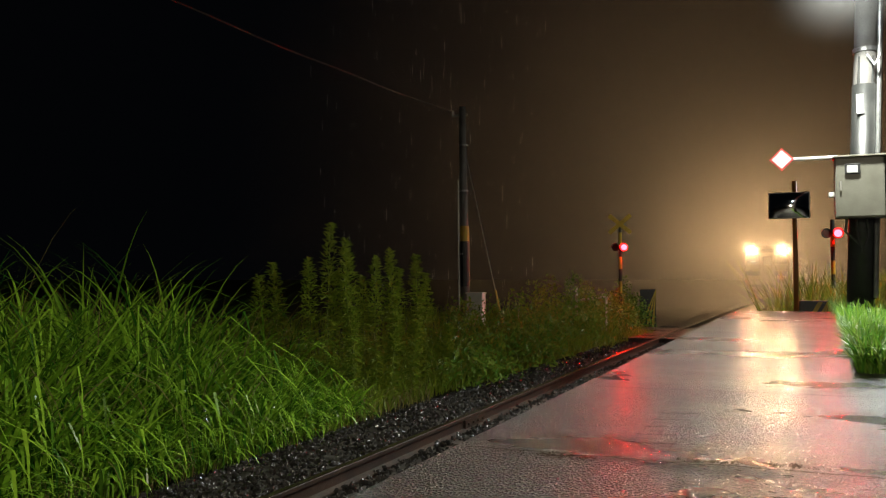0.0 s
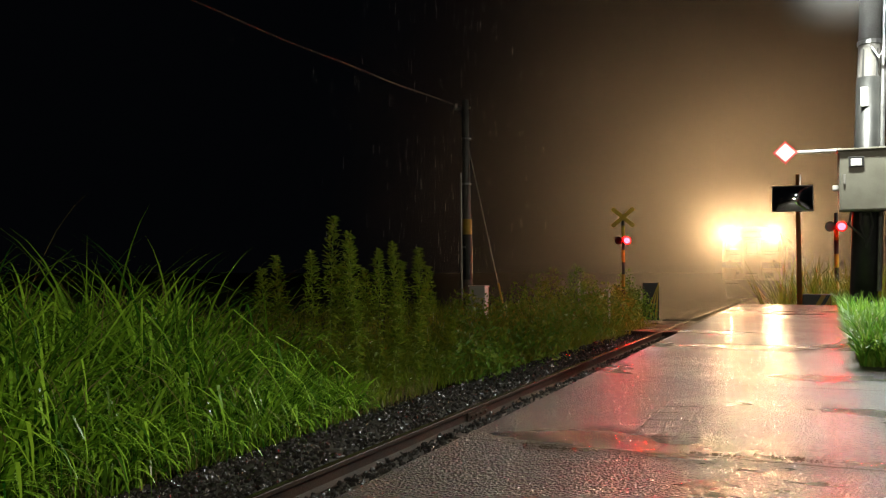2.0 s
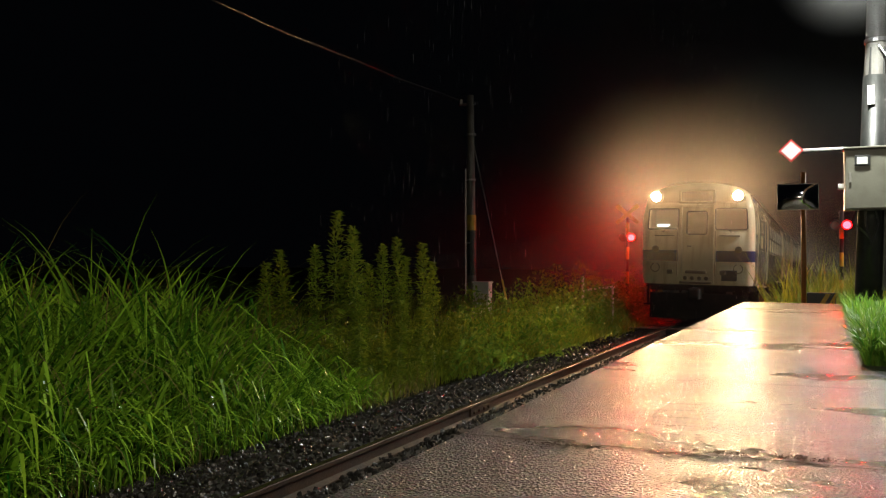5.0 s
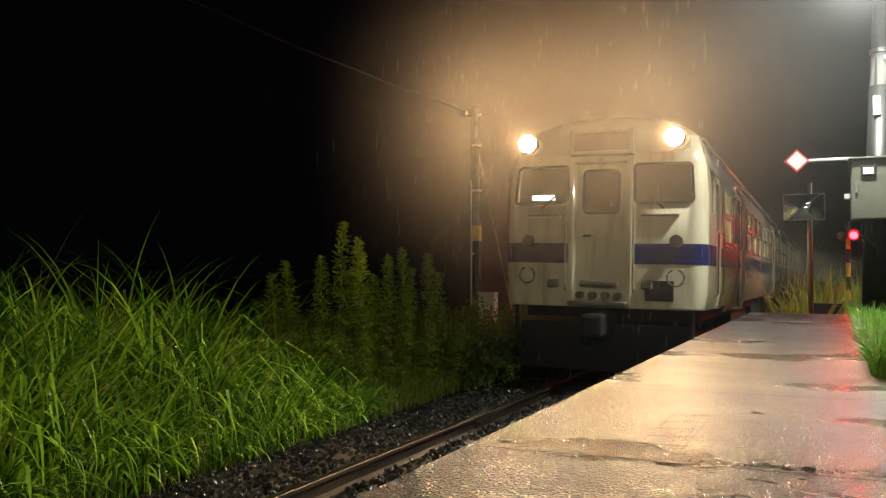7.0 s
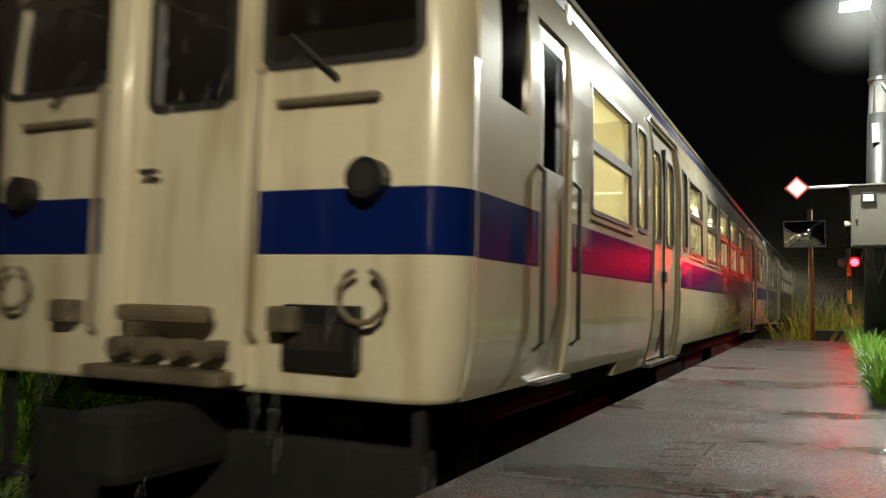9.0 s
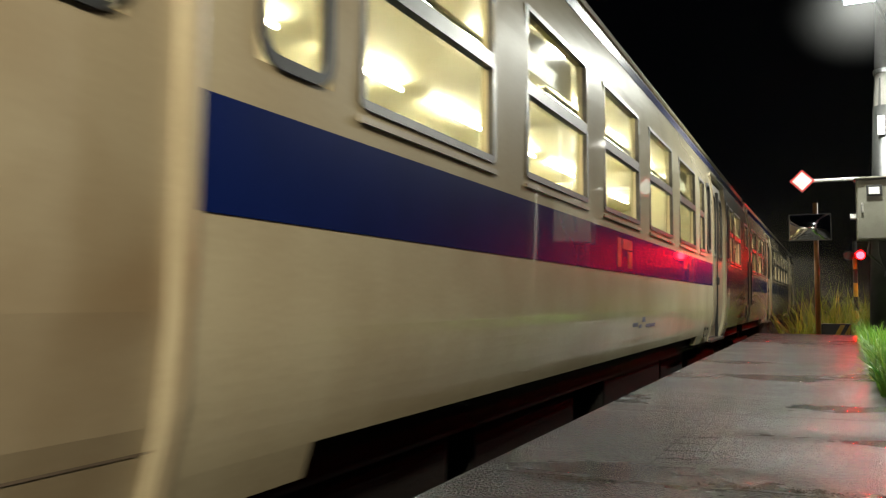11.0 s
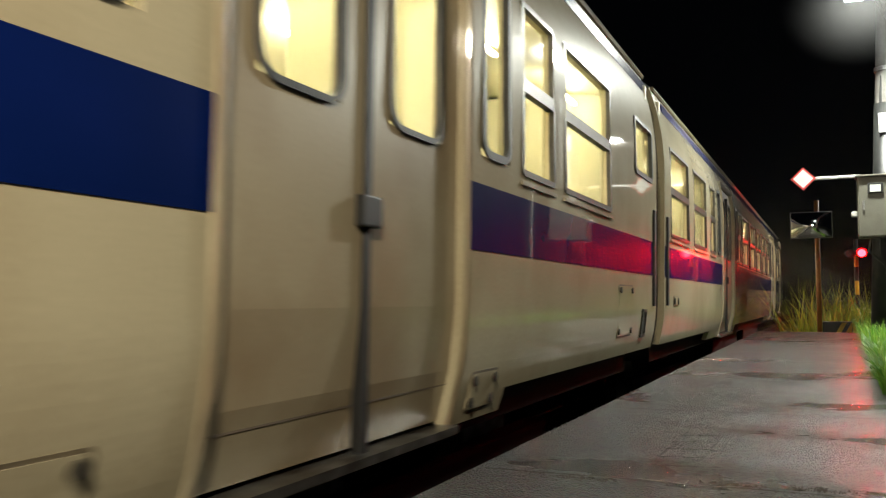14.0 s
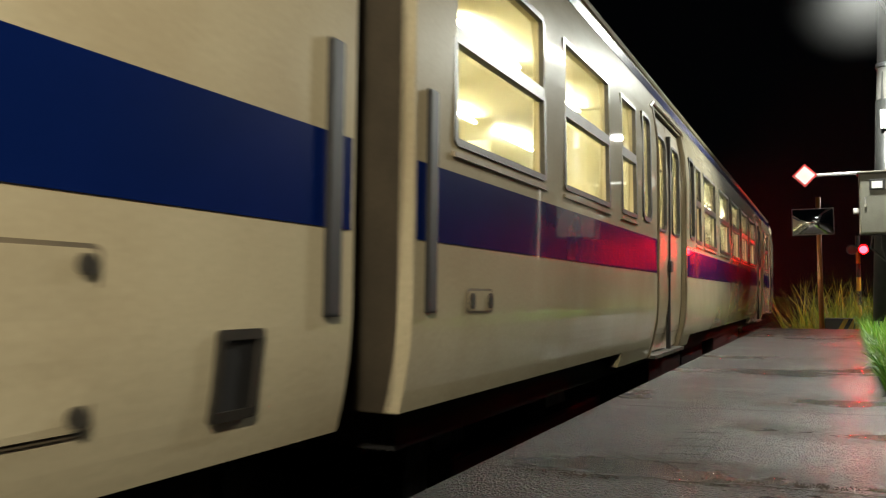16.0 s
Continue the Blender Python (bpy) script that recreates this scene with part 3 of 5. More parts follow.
def build_shell(root, y_end, y_in):
    """Roof, floor, ceiling, inner lining, lights and seats, and the gear below the floor."""
    bm = bmesh.new()
    prof = ROOF + [(-x, z) for x, z in ROOF[-2::-1]]
    strip(bm, [0.22, 0.6] + [2 + 2 * k for k in range(9)] + [y_end], lambda y: [(x, y, z) for x, z in prof] + [(x * 0.95, y, z - 0.05) for x, z in prof[::-1]])
    part("roof", bm, "roof", root, "grey curved wet roof", True)
    for y in (4.6, 8.2, 11.8, 15.4):
        part("roof_vent", boxed((-0.42, y, 3.62), (0.42, y + 0.8, 3.78), 0.04), "roof", root)
    part("floor", boxed((-1.33, 0.3, 1.14), (1.33, y_end - 0.02, 1.22)), "lino", root)
    bm = bmesh.new()
    cl = [(1.31, 3.0), (1.2, 3.14), (0.9, 3.24), (0.45, 3.29), (0, 3.3)]
    cl = cl + [(-x, z) for x, z in cl[-2::-1]]
    strip(bm, [y_in, 6, 12, y_end - 0.1], lambda y: [(x, y, z) for x, z in cl] + [(x * 0.99, y, z + 0.02) for x, z in cl[::-1]])
    part("ceiling_panel", bm, "cream", root, smooth=True)
    y = y_in + 0.3
    while y + 1.2 < y_end:
        for x in (-0.55, 0.55):
            part("light_tube", bar([(x, y, 3.22), (x, y + 1.15, 3.22)], 0.02, n=6), "tube", root, "bright fluorescent tube")
        y += 1.75
    part("light_tube", bar([(0.75, y_end - 0.9, 3.15), (0.75, y_end - 0.25, 3.15)], 0.02, n=6), "tube", root)
    for y in (y_in - 0.04, y_end - 0.14):
        part("bulkhead", boxed((-1.33, y, 1.22), (1.33, y + 0.05, 3.28)), "cream", root)
    part("lining", boxed((-1.335, y_in + 0.02, 1.22), (-1.315, y_end - 0.15, 2.0)), "cream", root)
    part("lining", boxed((1.315, y_in + 0.02, 1.22), (1.325, 3.9, 2.0)), "cream", root)
    part("lining", boxed((1.315, 5.4, 1.22), (1.325, y_end - 5.4, 2.0)), "cream", root)
    part("lining", boxed((1.315, y_end - 3.9, 1.22), (1.325, y_end - 0.15, 2.0)), "cream", root)
    y = 6.6
    while y < y_end - 6.5:
        for s in (-1, 1):
            bm = boxed((s * 0.42, y, 1.60), (s * 1.28, y + 0.44, 1.72), 0.03)
            box(bm, (s * 0.42, y + 0.40, 1.60), (s * 1.28, y + 0.52, 2.12), 0.03)
            box(bm, (s * 0.42, y + 0.10, 1.22), (s * 0.50, y + 0.42, 1.62))
            part("seat", bm, "seat", root, "blue-grey padded bench seat")
        y += 0.78
    for y in (6.2, 10.2, 14.0):
        for s in (-1, 1):
            part("luggage_rail", bar([(s * 1.15, y - 1.5, 2.75), (s * 1.15, y + 2.2, 2.75)], 0.014, n=6), "steel", root)
    # below the floor
    part("underframe", boxed((-1.25, 0.5, 0.90), (1.22, y_end - 0.4, 1.12)), "under", root, "sooty underframe")
    for a, b, z, x in ((5.6, 7.4, 0.36, 1.15), (7.8, 9.6, 0.30, 1.1), (10.1, 12.4, 0.42, 1.18), (12.8, 14.3, 0.34, 1.12)):
        part("equipment_box", boxed((-x, a, z), (x, b, 0.95), 0.03), "under", root, "soot-black equipment box")
    for yc in (3.1, y_end - 3.1):
        bogie = part("bogie_frame", boxed((-0.95, yc - 1.5, 0.42), (-0.8, yc + 1.5, 0.66), 0.03), "under", root, "dirty cast bogie frame")
        part("side_frame", boxed((0.8, yc - 1.5, 0.42), (0.95, yc + 1.5, 0.66), 0.03), "under", bogie)
        part("bolster", boxed((-0.9, yc - 0.2, 0.5), (0.9, yc + 0.2, 0.9), 0.03), "under", bogie)
        for dy in (-1.05, 1.05):
            bm = bmesh.new()
            for s in (-1, 1):
                disc(bm, (s * 0.535, yc + dy, 0.43), (s, 0, 0), 0.43, 0.125, 28)
            tube(bm, [(-0.6, yc + dy, 0.43), (0.6, yc + dy, 0.43)], 0.08, n=10)
            part("wheelset", bm, "steel", bogie, "steel wheels on their axle")
            for s in (-1, 1):
                part("axle_box", boxed((s * 0.8, yc + dy - 0.16, 0.3), (s * 1.02, yc + dy + 0.16, 0.56), 0.03), "under", bogie)


def front_y(x):
    """How far the nose curves back towards its corners."""
    a = max(0.0, abs(x) - 1.20)
    return 0.20 - math.sqrt(max(0.0, 0.20 ** 2 - a * a)) + 0.02 * abs(x)


def build_nose(root):
    """The cab end: corner pillars, windscreens, middle door, lamps, number board, steps and coupler."""
    before = set(root.children)

    def hole(u, z):
        return (0.47 < abs(u) < 1.22 and 2.50 < z < 3.02) or (abs(u) < 0.36 and z > 1.10 and z < 3.04)

    bend = [1.14, 1.22, 1.26, 1.3, 1.33, 1.36, 1.38, 1.393]
    xs = cuts([-0.47, -0.36, 0.36, 0.47] + bend + [-b for b in bend], -HALF, HALF, 0.12)
    zs = cuts([1.10, 1.3, BAND0, BAND1, 2.5, 3.02, 3.04, EAVE], SKIRT, EAVE, 0.3)

    def outer(u, z):
        k = side_x(z) / HALF
        return (u * k, front_y(u) + 0.10 * max(0, z - 2.5) ** 2, z)

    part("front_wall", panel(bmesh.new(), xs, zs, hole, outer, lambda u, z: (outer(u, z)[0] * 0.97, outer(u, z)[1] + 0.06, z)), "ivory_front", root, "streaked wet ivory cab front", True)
    # roof dome
    bm = bmesh.new()
    prof = ROOF + [(-x, z) for x, z in ROOF[-2::-1]]
    rows = []
    for k in range(6):
        a = k / 5
        rows.append([bm.verts.new((x * (0.93 + 0.07 * a), front_y(x) * (1 - a) + 0.05 + 0.3 * a, 3.2 + (z - 3.2) * (0.55 + 0.45 * math.sin(a * math.pi / 2)))) for x, z in prof])
    for p, q in zip(rows, rows[1:]):
        for k in range(len(p) - 1):
            bm.faces.new((p[k], p[k + 1], q[k + 1], q[k]))
    low = [bm.verts.new((v.co.x, v.co.y, 3.18)) for v in rows[0]]
    for k in range(len(low) - 1):
        bm.faces.new((low[k], low[k + 1], rows[0][k + 1], rows[0][k]))
    part("front_dome", bm, "ivory", root, "ivory brow over the windscreens", True)
    for s in (-1, 1):
        bm = bmesh.new()
        us = [0.46 + 0.78 * k / 10 for k in range(11)]
        g = [[bm.verts.new((outer(s * u, z)[0], outer(s * u, z)[1] + 0.03, z)) for z in (2.48, 2.75, 3.03)] for u in us]
        for p, q in zip(g, g[1:]):
            for k in range(2):
                bm.faces.new((p[k], q[k], q[k + 1], p[k + 1]))
        screen = part("windscreen", bm, "dark_glass", root, "dark rain-streaked windscreen", True)
        screen.visible_shadow = False
        bm = bmesh.new()
        ring(bm, 0.80, 0.56, 0.07, 0.035, 0.012, lambda u, v, d: (outer(s * 0.845 - u, 2.76 + v)[0], outer(s * 0.845 - u, 2.76 + v)[1] - d, 2.76 + v))
        part("screen_seal", bm, "rubber", screen)
        part("wiper", bar([(s * 0.85, front_y(0.85) - 0.03, 2.42), (s * 0.62, front_y(0.6) - 0.035, 2.62)], 0.012, n=6), "rubber", screen)
        part("wiper_bar", boxed((s * 0.55, -0.03, 2.315), (s * 1.05, 0.04, 2.345), 0.008), "grime", root, "dirty grab bar under the windscreen")
        # headlight in its round housing
        hl = part("headlight", disc(bmesh.new(), (s * 1.0, 0.14, 3.33), (0, -1, 0), 0.15, 0.20), "ivory", root, "round headlight housing at the roof corner")
        # Tube added only to narrow the beam; the lamp has no such hood.
        hood = bmesh.new()
        a = [[hood.verts.new((s * 1.0 + r * math.cos(math.tau * k / 24), y, 3.33 + r * math.sin(math.tau * k / 24))) for k in range(24)] for r, y in ((0.125, -0.05), (0.125, -0.21), (0.117, -0.21), (0.117, -0.05))]
        for p, q in zip(a, a[1:]):
            for k in range(24):
                hood.faces.new((p[k], p[(k + 1) % 24], q[(k + 1) % 24], q[k]))
        part("added_beam_hood", hood, "black", hl, "black tube added to narrow the headlight beam")
        part("headlight_rim", disc(bmesh.new(), (s * 1.0, -0.056, 3.33), (0, -1, 0), 0.125, 0.012), "steel", hl)
        part("headlight_lens", disc(bmesh.new(), (s * 1.0, -0.067, 3.33), (0, -1, 0), 0.105, 0.008), "headlight", hl, "dazzling warm headlight")
        for a, b in ((0.455, HALF),):
            bm = bmesh.new()
            us = cuts(bend, a, b, 0.12)
            for z0, z1 in ((BAND0, BAND1),):
                g = [[bm.verts.new((outer(s * u, z)[0], outer(s * u, z)[1] - dy, z)) for z, dy in ((z0, 0), (z0, 0.006), (z1, 0.006), (z1, 0))] for u in us]
                for p, q in zip(g, g[1:]):
                    for k in range(3):
                        bm.faces.new((p[k], q[k], q[k + 1], p[k + 1]))
            part("blue_band", bm, "blue", root, "deep blue waist band")
        # tail lamp with hood, hose and its hook
        tail = part("tail_lamp", disc(bmesh.new(), (s * 1.02, 0.06, 1.98), (0, -1, 0), 0.085, 0.13, 18), "black", root, "black hooded tail lamp")
        part("tail_lens", disc(bmesh.new(), (s * 1.02, -0.068, 1.98), (0, -1, 0), 0.06, 0.008, 18), "rubber", tail)
        hose = [(s * (1.02 + 0.11 * math.sin(a)), -0.05, 1.50 + 0.11 * math.cos(a)) for a in [radians(20 + 320 * k / 12) for k in range(13)]]
        part("cable_loop", bar(hose, 0.014, n=6), "grime", root, "dirty jumper cable loop")
        part("corner_step", boxed((s * 1.10, 0.06, 0.52), (s * 1.32, 0.2, 0.56)), "under", root)
        part("step_bracket", boxed((s * 1.19, 0.10, 0.54), (s * 1.24, 0.15, 1.10)), "under", root)
        part("grab_iron", bar([(s * 0.47, -0.01, 1.3), (s * 0.47, -0.06, 1.34), (s * 0.47, -0.06, 2.45), (s * 0.47, -0.01, 2.5)], 0.014, n=6), "ivory_door", root)
        part("jumper_socket", boxed((s * 0.58, -0.09, 1.34), (s * 0.72, 0.05, 1.45), 0.02), "grime", root)
    # middle door
    us = cuts([-0.27, 0.27], -0.35, 0.35, 0.4)
    zs = cuts([2.38, 2.94], 1.12, 3.03, 0.5)
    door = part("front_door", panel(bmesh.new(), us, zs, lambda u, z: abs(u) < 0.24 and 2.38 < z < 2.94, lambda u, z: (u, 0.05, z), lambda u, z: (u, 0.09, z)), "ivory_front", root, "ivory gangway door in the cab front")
    part("door_pane_frame", ring(bmesh.new(), 0.52, 0.62, 0.08, 0.035, 0.012, lambda u, v, d: (-u, 0.05 - d, 2.66 + v)), "rubber", door)
    pane = part("door_pane", slab(bmesh.new(), rounded(0.5, 0.6, 0.07), 0.005, lambda u, v, d: (-u, 0.075 - d, 2.66 + v)), "dark_glass", door)
    pane.visible_shadow = False
    part("door_handle", bar([(-0.22, 0.05, 2.06), (-0.22, -0.02, 2.06), (-0.12, -0.02, 2.06)], 0.014, n=6), "steel", door)
    bm = bmesh.new()
    for s in (-1, 1):
        box(bm, (s * 0.36, -0.05, 1.1), (s * 0.43, 0.06, 3.12), 0.012)
    box(bm, (-0.43, -0.05, 3.06), (0.43, 0.06, 3.13), 0.012)
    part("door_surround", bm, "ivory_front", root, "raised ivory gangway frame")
    board = part("destination_box", boxed((-0.45, -0.04, 3.16), (0.45, 0.3, 3.52), 0.03), "ivory", root, "roof-edge destination box")
    part("destination_glass", boxed((-0.38, -0.05, 3.22), (0.38, -0.035, 3.46)), "dark_glass", board)
    part("lit_sign", boxed((-1.02, 0.10, 2.56), (-0.68, 0.13, 2.635), 0.01), "sign_glow", root, "lit white plate behind the windscreen")
    plate = part("number_board", boxed((0.62, -0.03, 1.19), (0.99, 0.05, 1.46), 0.012), "black", root, "dark number board with a worn frame")
    for k in range(5):
        part("plain_bar", boxed((0.67 + 0.055 * k, -0.034, 1.27), (0.705 + 0.055 * k, -0.028, 1.38)), "frame", plate)
    step = part("gangway_step", boxed((-0.40, -0.16, 1.10), (0.40, 0.05, 1.16), 0.015), "grime", root, "grimy fall plate under the gangway door")
    part("fall_plate", boxed((-0.26, -0.11, 1.36), (0.26, -0.02, 1.44), 0.03), "grime", step)
    for x in (-0.26, -0.09, 0.09, 0.26):
        part("hose_tap", disc(bmesh.new(), (x, 0.04, 1.24), (0, -1, 0), 0.05, 0.14, 12), "grime", step)
    part("coupler", boxed((-0.14, -0.42, 0.70), (0.14, 0.5, 1.0), 0.05), "under", root, "dark knuckle coupler")
    plough = bmesh.new()
    box(plough, (-1.2, 0.25, 0.18), (1.2, 0.33, 0.85), 0.02)
    part("snow_guard", plough, "under", root)
    # cab
    part("cab_wall", boxed((-1.3, 1.45, 1.22), (1.3, 1.5, 3.2)), "cab_lit", root)
    part("cab_desk", boxed((-1.25, 0.25, 1.3), (-0.4, 0.75, 2.3), 0.04), "under", root)
    for ob in set(root.children) - before:
        ob.location.y = -0.17


def build_gangway_end(root, y, way):
    """Flat end wall with a rubber bellows in the middle; way is -1 towards the front and 1 towards the back."""
    us = cuts([-0.45, 0.45], -1.36, 1.36, 0.5)
    zs = cuts([1.15, 3.1], SKIRT, 3.22, 0.5)
    part("end_wall", panel(bmesh.new(), us, zs, lambda u, z: abs(u) < 0.45 and 1.15 < z < 3.1, lambda u, z: (u * side_x(z) / HALF, y, z), lambda u, z: (u * side_x(z) / HALF, y - way * 0.05, z)), "end_grey", root, "dark brown end wall")
    bm = bmesh.new()
    for k in range(4):
        a = y + way * 0.04 * k
        for s in (-1, 1):
            box(bm, (s * 0.46, a, 1.1), (s * (0.58 + 0.05 * (k % 2)), a + way * 0.036, 3.15))
        box(bm, (-0.6, a, 3.12), (0.6, a + way * 0.036, 3.22))
        box(bm, (-0.6, a, 1.06), (0.6, a + way * 0.036, 1.12))
    part("bellows", bm, "rubber", root, "black gangway bellows")
    for s in (-1, 1):
        part("end_handrail", boxed((s * (HALF - 0.005), y - way * 0.16, 1.42), (s * (HALF + 0.018), y - way * 0.09, 2.22), 0.008), "rubber", root, "dark end grab rail")


def crew_door(root, side, y0, y1):
    us, zs = cuts([y0 + 0.09, y1 - 0.09], y0, y1, 0.5), cuts([2.2, 2.86], 1.1, 2.98, 0.3)
    yc = (y0 + y1) / 2
    leaf = part("crew_door", panel(bmesh.new(), us, zs, lambda u, z: abs(u - yc) < (y1 - y0) / 2 - 0.09 and 2.2 < z < 2.86,
                                   lambda u, z: (side * (side_x(z) - 0.02), u, z), lambda u, z: (side * (side_x(z) - 0.05), u, z)), "ivory_door", root, "narrow crew door")
    part("door_pane", boxed((side * (side_x(2.5) - 0.04), y0 + 0.08, 2.19), (side * (side_x(2.5) - 0.034), y1 - 0.08, 2.87)), "dark_glass", leaf)
    for y in (y0 - 0.05, y1 + 0.05):
        part("crew_handrail", bar([(side * (HALF - 0.01), y, 1.25), (side * (HALF + 0.035), y, 1.29), (side * (HALF + 0.035), y, 2.15), (side * (HALF - 0.01), y, 2.19)], 0.014, n=6), "frame", leaf)
    part("crew_step", boxed((side * (HALF - 0.12), y0, 1.07), (side * (HALF + 0.01), y1, 1.09)), "steel", leaf)


def sash_row(a, n, pitch, w):
    return [(a + pitch * k, a + pitch * k + w) for k in range(n)]


def train_car(label, leading):
    root = thing("train_car", (0, 0, 0), label, "train car", group="cars of the train")
    build_shell(root, CAR, 1.62 if leading else 0.42)
    if leading:
        mid = [(a, b, WIN0, WIN1, 0.52, 0.22 if k % 3 == 1 else 0) for k, (a, b) in enumerate(sash_row(6.17, 5, 1.52, 1.08))]
        sashes = [(1.94, 3.12)] + mid + [(13.69, 14.09), (17.04, 17.52), (17.74, 18.79)]
        pockets = [(3.32, 3.74), (5.66, 6.0), (14.32, 14.66), (16.52, 16.86)]
        doors = [(4.02, 5.42), (14.94, 16.35)]
        others = [(0.90, 1.47, 1.10, 2.98), (0.30, 0.72, 2.40, 2.98), (19.58, 20.24, 2.45, 2.86)]
    else:
        mid = sash_row(7.55, 5, 1.50, 1.08)
        sashes = [(0.62, 1.70), (2.06, 3.05), (3.42, 3.88)] + mid + [(6.92, 7.30), (17.4, 18.5)]
        pockets = [(4.10, 4.44), (6.45, 6.8), (14.85, 15.15), (16.85, 17.15)]
        doors = [(4.74, 6.16), (15.3, 16.7)]
        others = [(18.87, 19.43, 1.10, 2.98)]
    build_side(root, 1, doors, sashes, pockets, others, CAR, 0.05 if leading else 0.28)
    far = sash_row(6.53, 5, 1.46, 1.04) + [(1.9, 3.0), (17.0, 18.1)]
    build_side(root, -1, [(3.94, 5.30), (14.94, 16.35)], far, [], [], CAR, 0.05 if leading else 0.28)
    if leading:
        build_nose(root)
        crew_door(root, 1, 0.90, 1.47)
        part("quarter_pane", boxed((side_x(2.7) - 0.03, 0.28, 2.39), (side_x(2.7) - 0.02, 0.74, 2.99)), "dark_glass", root, "dark quarter window")
        part("toilet_pane", sheet(rounded(0.66, 0.41, 0.05), lambda u, v, d: (side_x(2.65 + v) - 0.02 + d, 19.91 + u, 2.655 + v)), "glass", root, "frosted small window")
        part("toilet_seal", ring(bmesh.new(), 0.70, 0.45, 0.07, 0.035, 0.01, wall_place(1, 19.91, 2.655)), "rubber", root)
        build_gangway_end(root, CAR, 1)
        hatch(root, 1, 19.06, 19.50, 1.22, 1.57)
        hatch(root, 1, 14.32, 14.60, 1.03, 1.18)
        hatch(root, 1, 16.52, 16.80, 1.02, 1.17)
        for a, b, c, d in ((10.12, 10.30, 1.285, 1.325), (10.36, 10.45, 1.27, 1.36), (10.46, 10.57, 1.315, 1.36), (10.62, 10.80, 1.27, 1.355), (10.815, 11.0, 1.27, 1.355)):
            part("plain_bar", boxed((side_x((c + d) / 2) - 0.01, a, c), (side_x(c) + 0.003, b, d)), "ink", root, "faded dark marking")
        for a, b, c, d in ((9.72, 10.02, 1.84, 1.91), (9.88, 10.02, 1.71, 1.83), (9.56, 9.66, 1.71, 1.91)):
            part("red_emblem", boxed((HALF - 0.01, a, c), (HALF + 0.006, b, d)), "sign_red", root, "plain red emblem bars on the band")
        grille(root, 1, 19.85, 20.02, 1.18, 1.40)
    else:
        crew_door(root, 1, 18.87, 19.43)
        build_gangway_end(root, 0.28, -1)
        part("rear_wall", boxed((-1.36, CAR - 0.06, SKIRT), (1.36, CAR + 0.02, 3.22), 0.02), "ivory", root)
        for s in (-1, 1):
            part("tail_lamp", disc(bmesh.new(), (s * 1.0, CAR + 0.01, 1.98), (0, 1, 0), 0.08, 0.06, 16), "red_off", root)
        hatch(root, 1, 0.75, 1.0, 1.42, 1.5)
    return root


LEAD = train_car("ivory diesel railcar with a blue band, headlights on, windows lit", True)
TRAIL = train_car("second ivory railcar with a blue band and lit windows, coupled behind", False)

NOSE = [(0, 58.0), (1, 50.4), (2, 43.0), (3, 35.5), (3.5, 31.8), (4.2, 26.9), (5.2, 20.7), (6.3, 14.7), (7, 11.2), (7.5, 8.95), (8, 6.85), (8.5, 4.87), (9, 3.08),
        (10, -0.55), (11, -4.05), (11.5, -5.72), (12, -7.38), (12.5, -9.0), (13.1, -10.85), (13.8, -12.85), (14.5, -14.85), (14.8, -15.65), (15.5, -17.3), (16, -18.35)]


def on_track(y):
    """Pose of a car whose front stands at y on the bend."""
    a, b = Vector((track_x(y), y, 0)), Vector((track_x(y + CAR), y + CAR, 0))
    turn = -math.degrees(math.atan2(b.x - a.x, b.y - a.y))
    return pose(a.x, a.y, 0.0, 0, CANT, turn)


def motions():
    walk(LEAD, [(t, on_track(y)) for t, y in NOSE])
    walk(TRAIL, [(t, on_track(y + CAR + 0.12)) for t, y in NOSE])
    # Bloom sheets keep to the headlights; wide and dense stop down the line.
    wide, dense, near, close = LAMP_BLOOM
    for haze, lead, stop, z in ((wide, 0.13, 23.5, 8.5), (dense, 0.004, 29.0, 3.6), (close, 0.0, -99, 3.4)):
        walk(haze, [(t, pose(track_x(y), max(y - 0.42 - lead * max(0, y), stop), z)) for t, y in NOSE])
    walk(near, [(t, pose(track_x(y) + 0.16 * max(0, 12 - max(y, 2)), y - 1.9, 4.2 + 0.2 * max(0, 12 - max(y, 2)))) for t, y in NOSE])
    walk(LAMP_RAIN, [(t, pose(track_x(y), y, -4 * t)) for t, y in NOSE])
    for shower in RAIN:
        walk(shower, [(0, pose(0, 0, 0)), (16, pose(0, 0, -64))])

# ---- beside the track ----


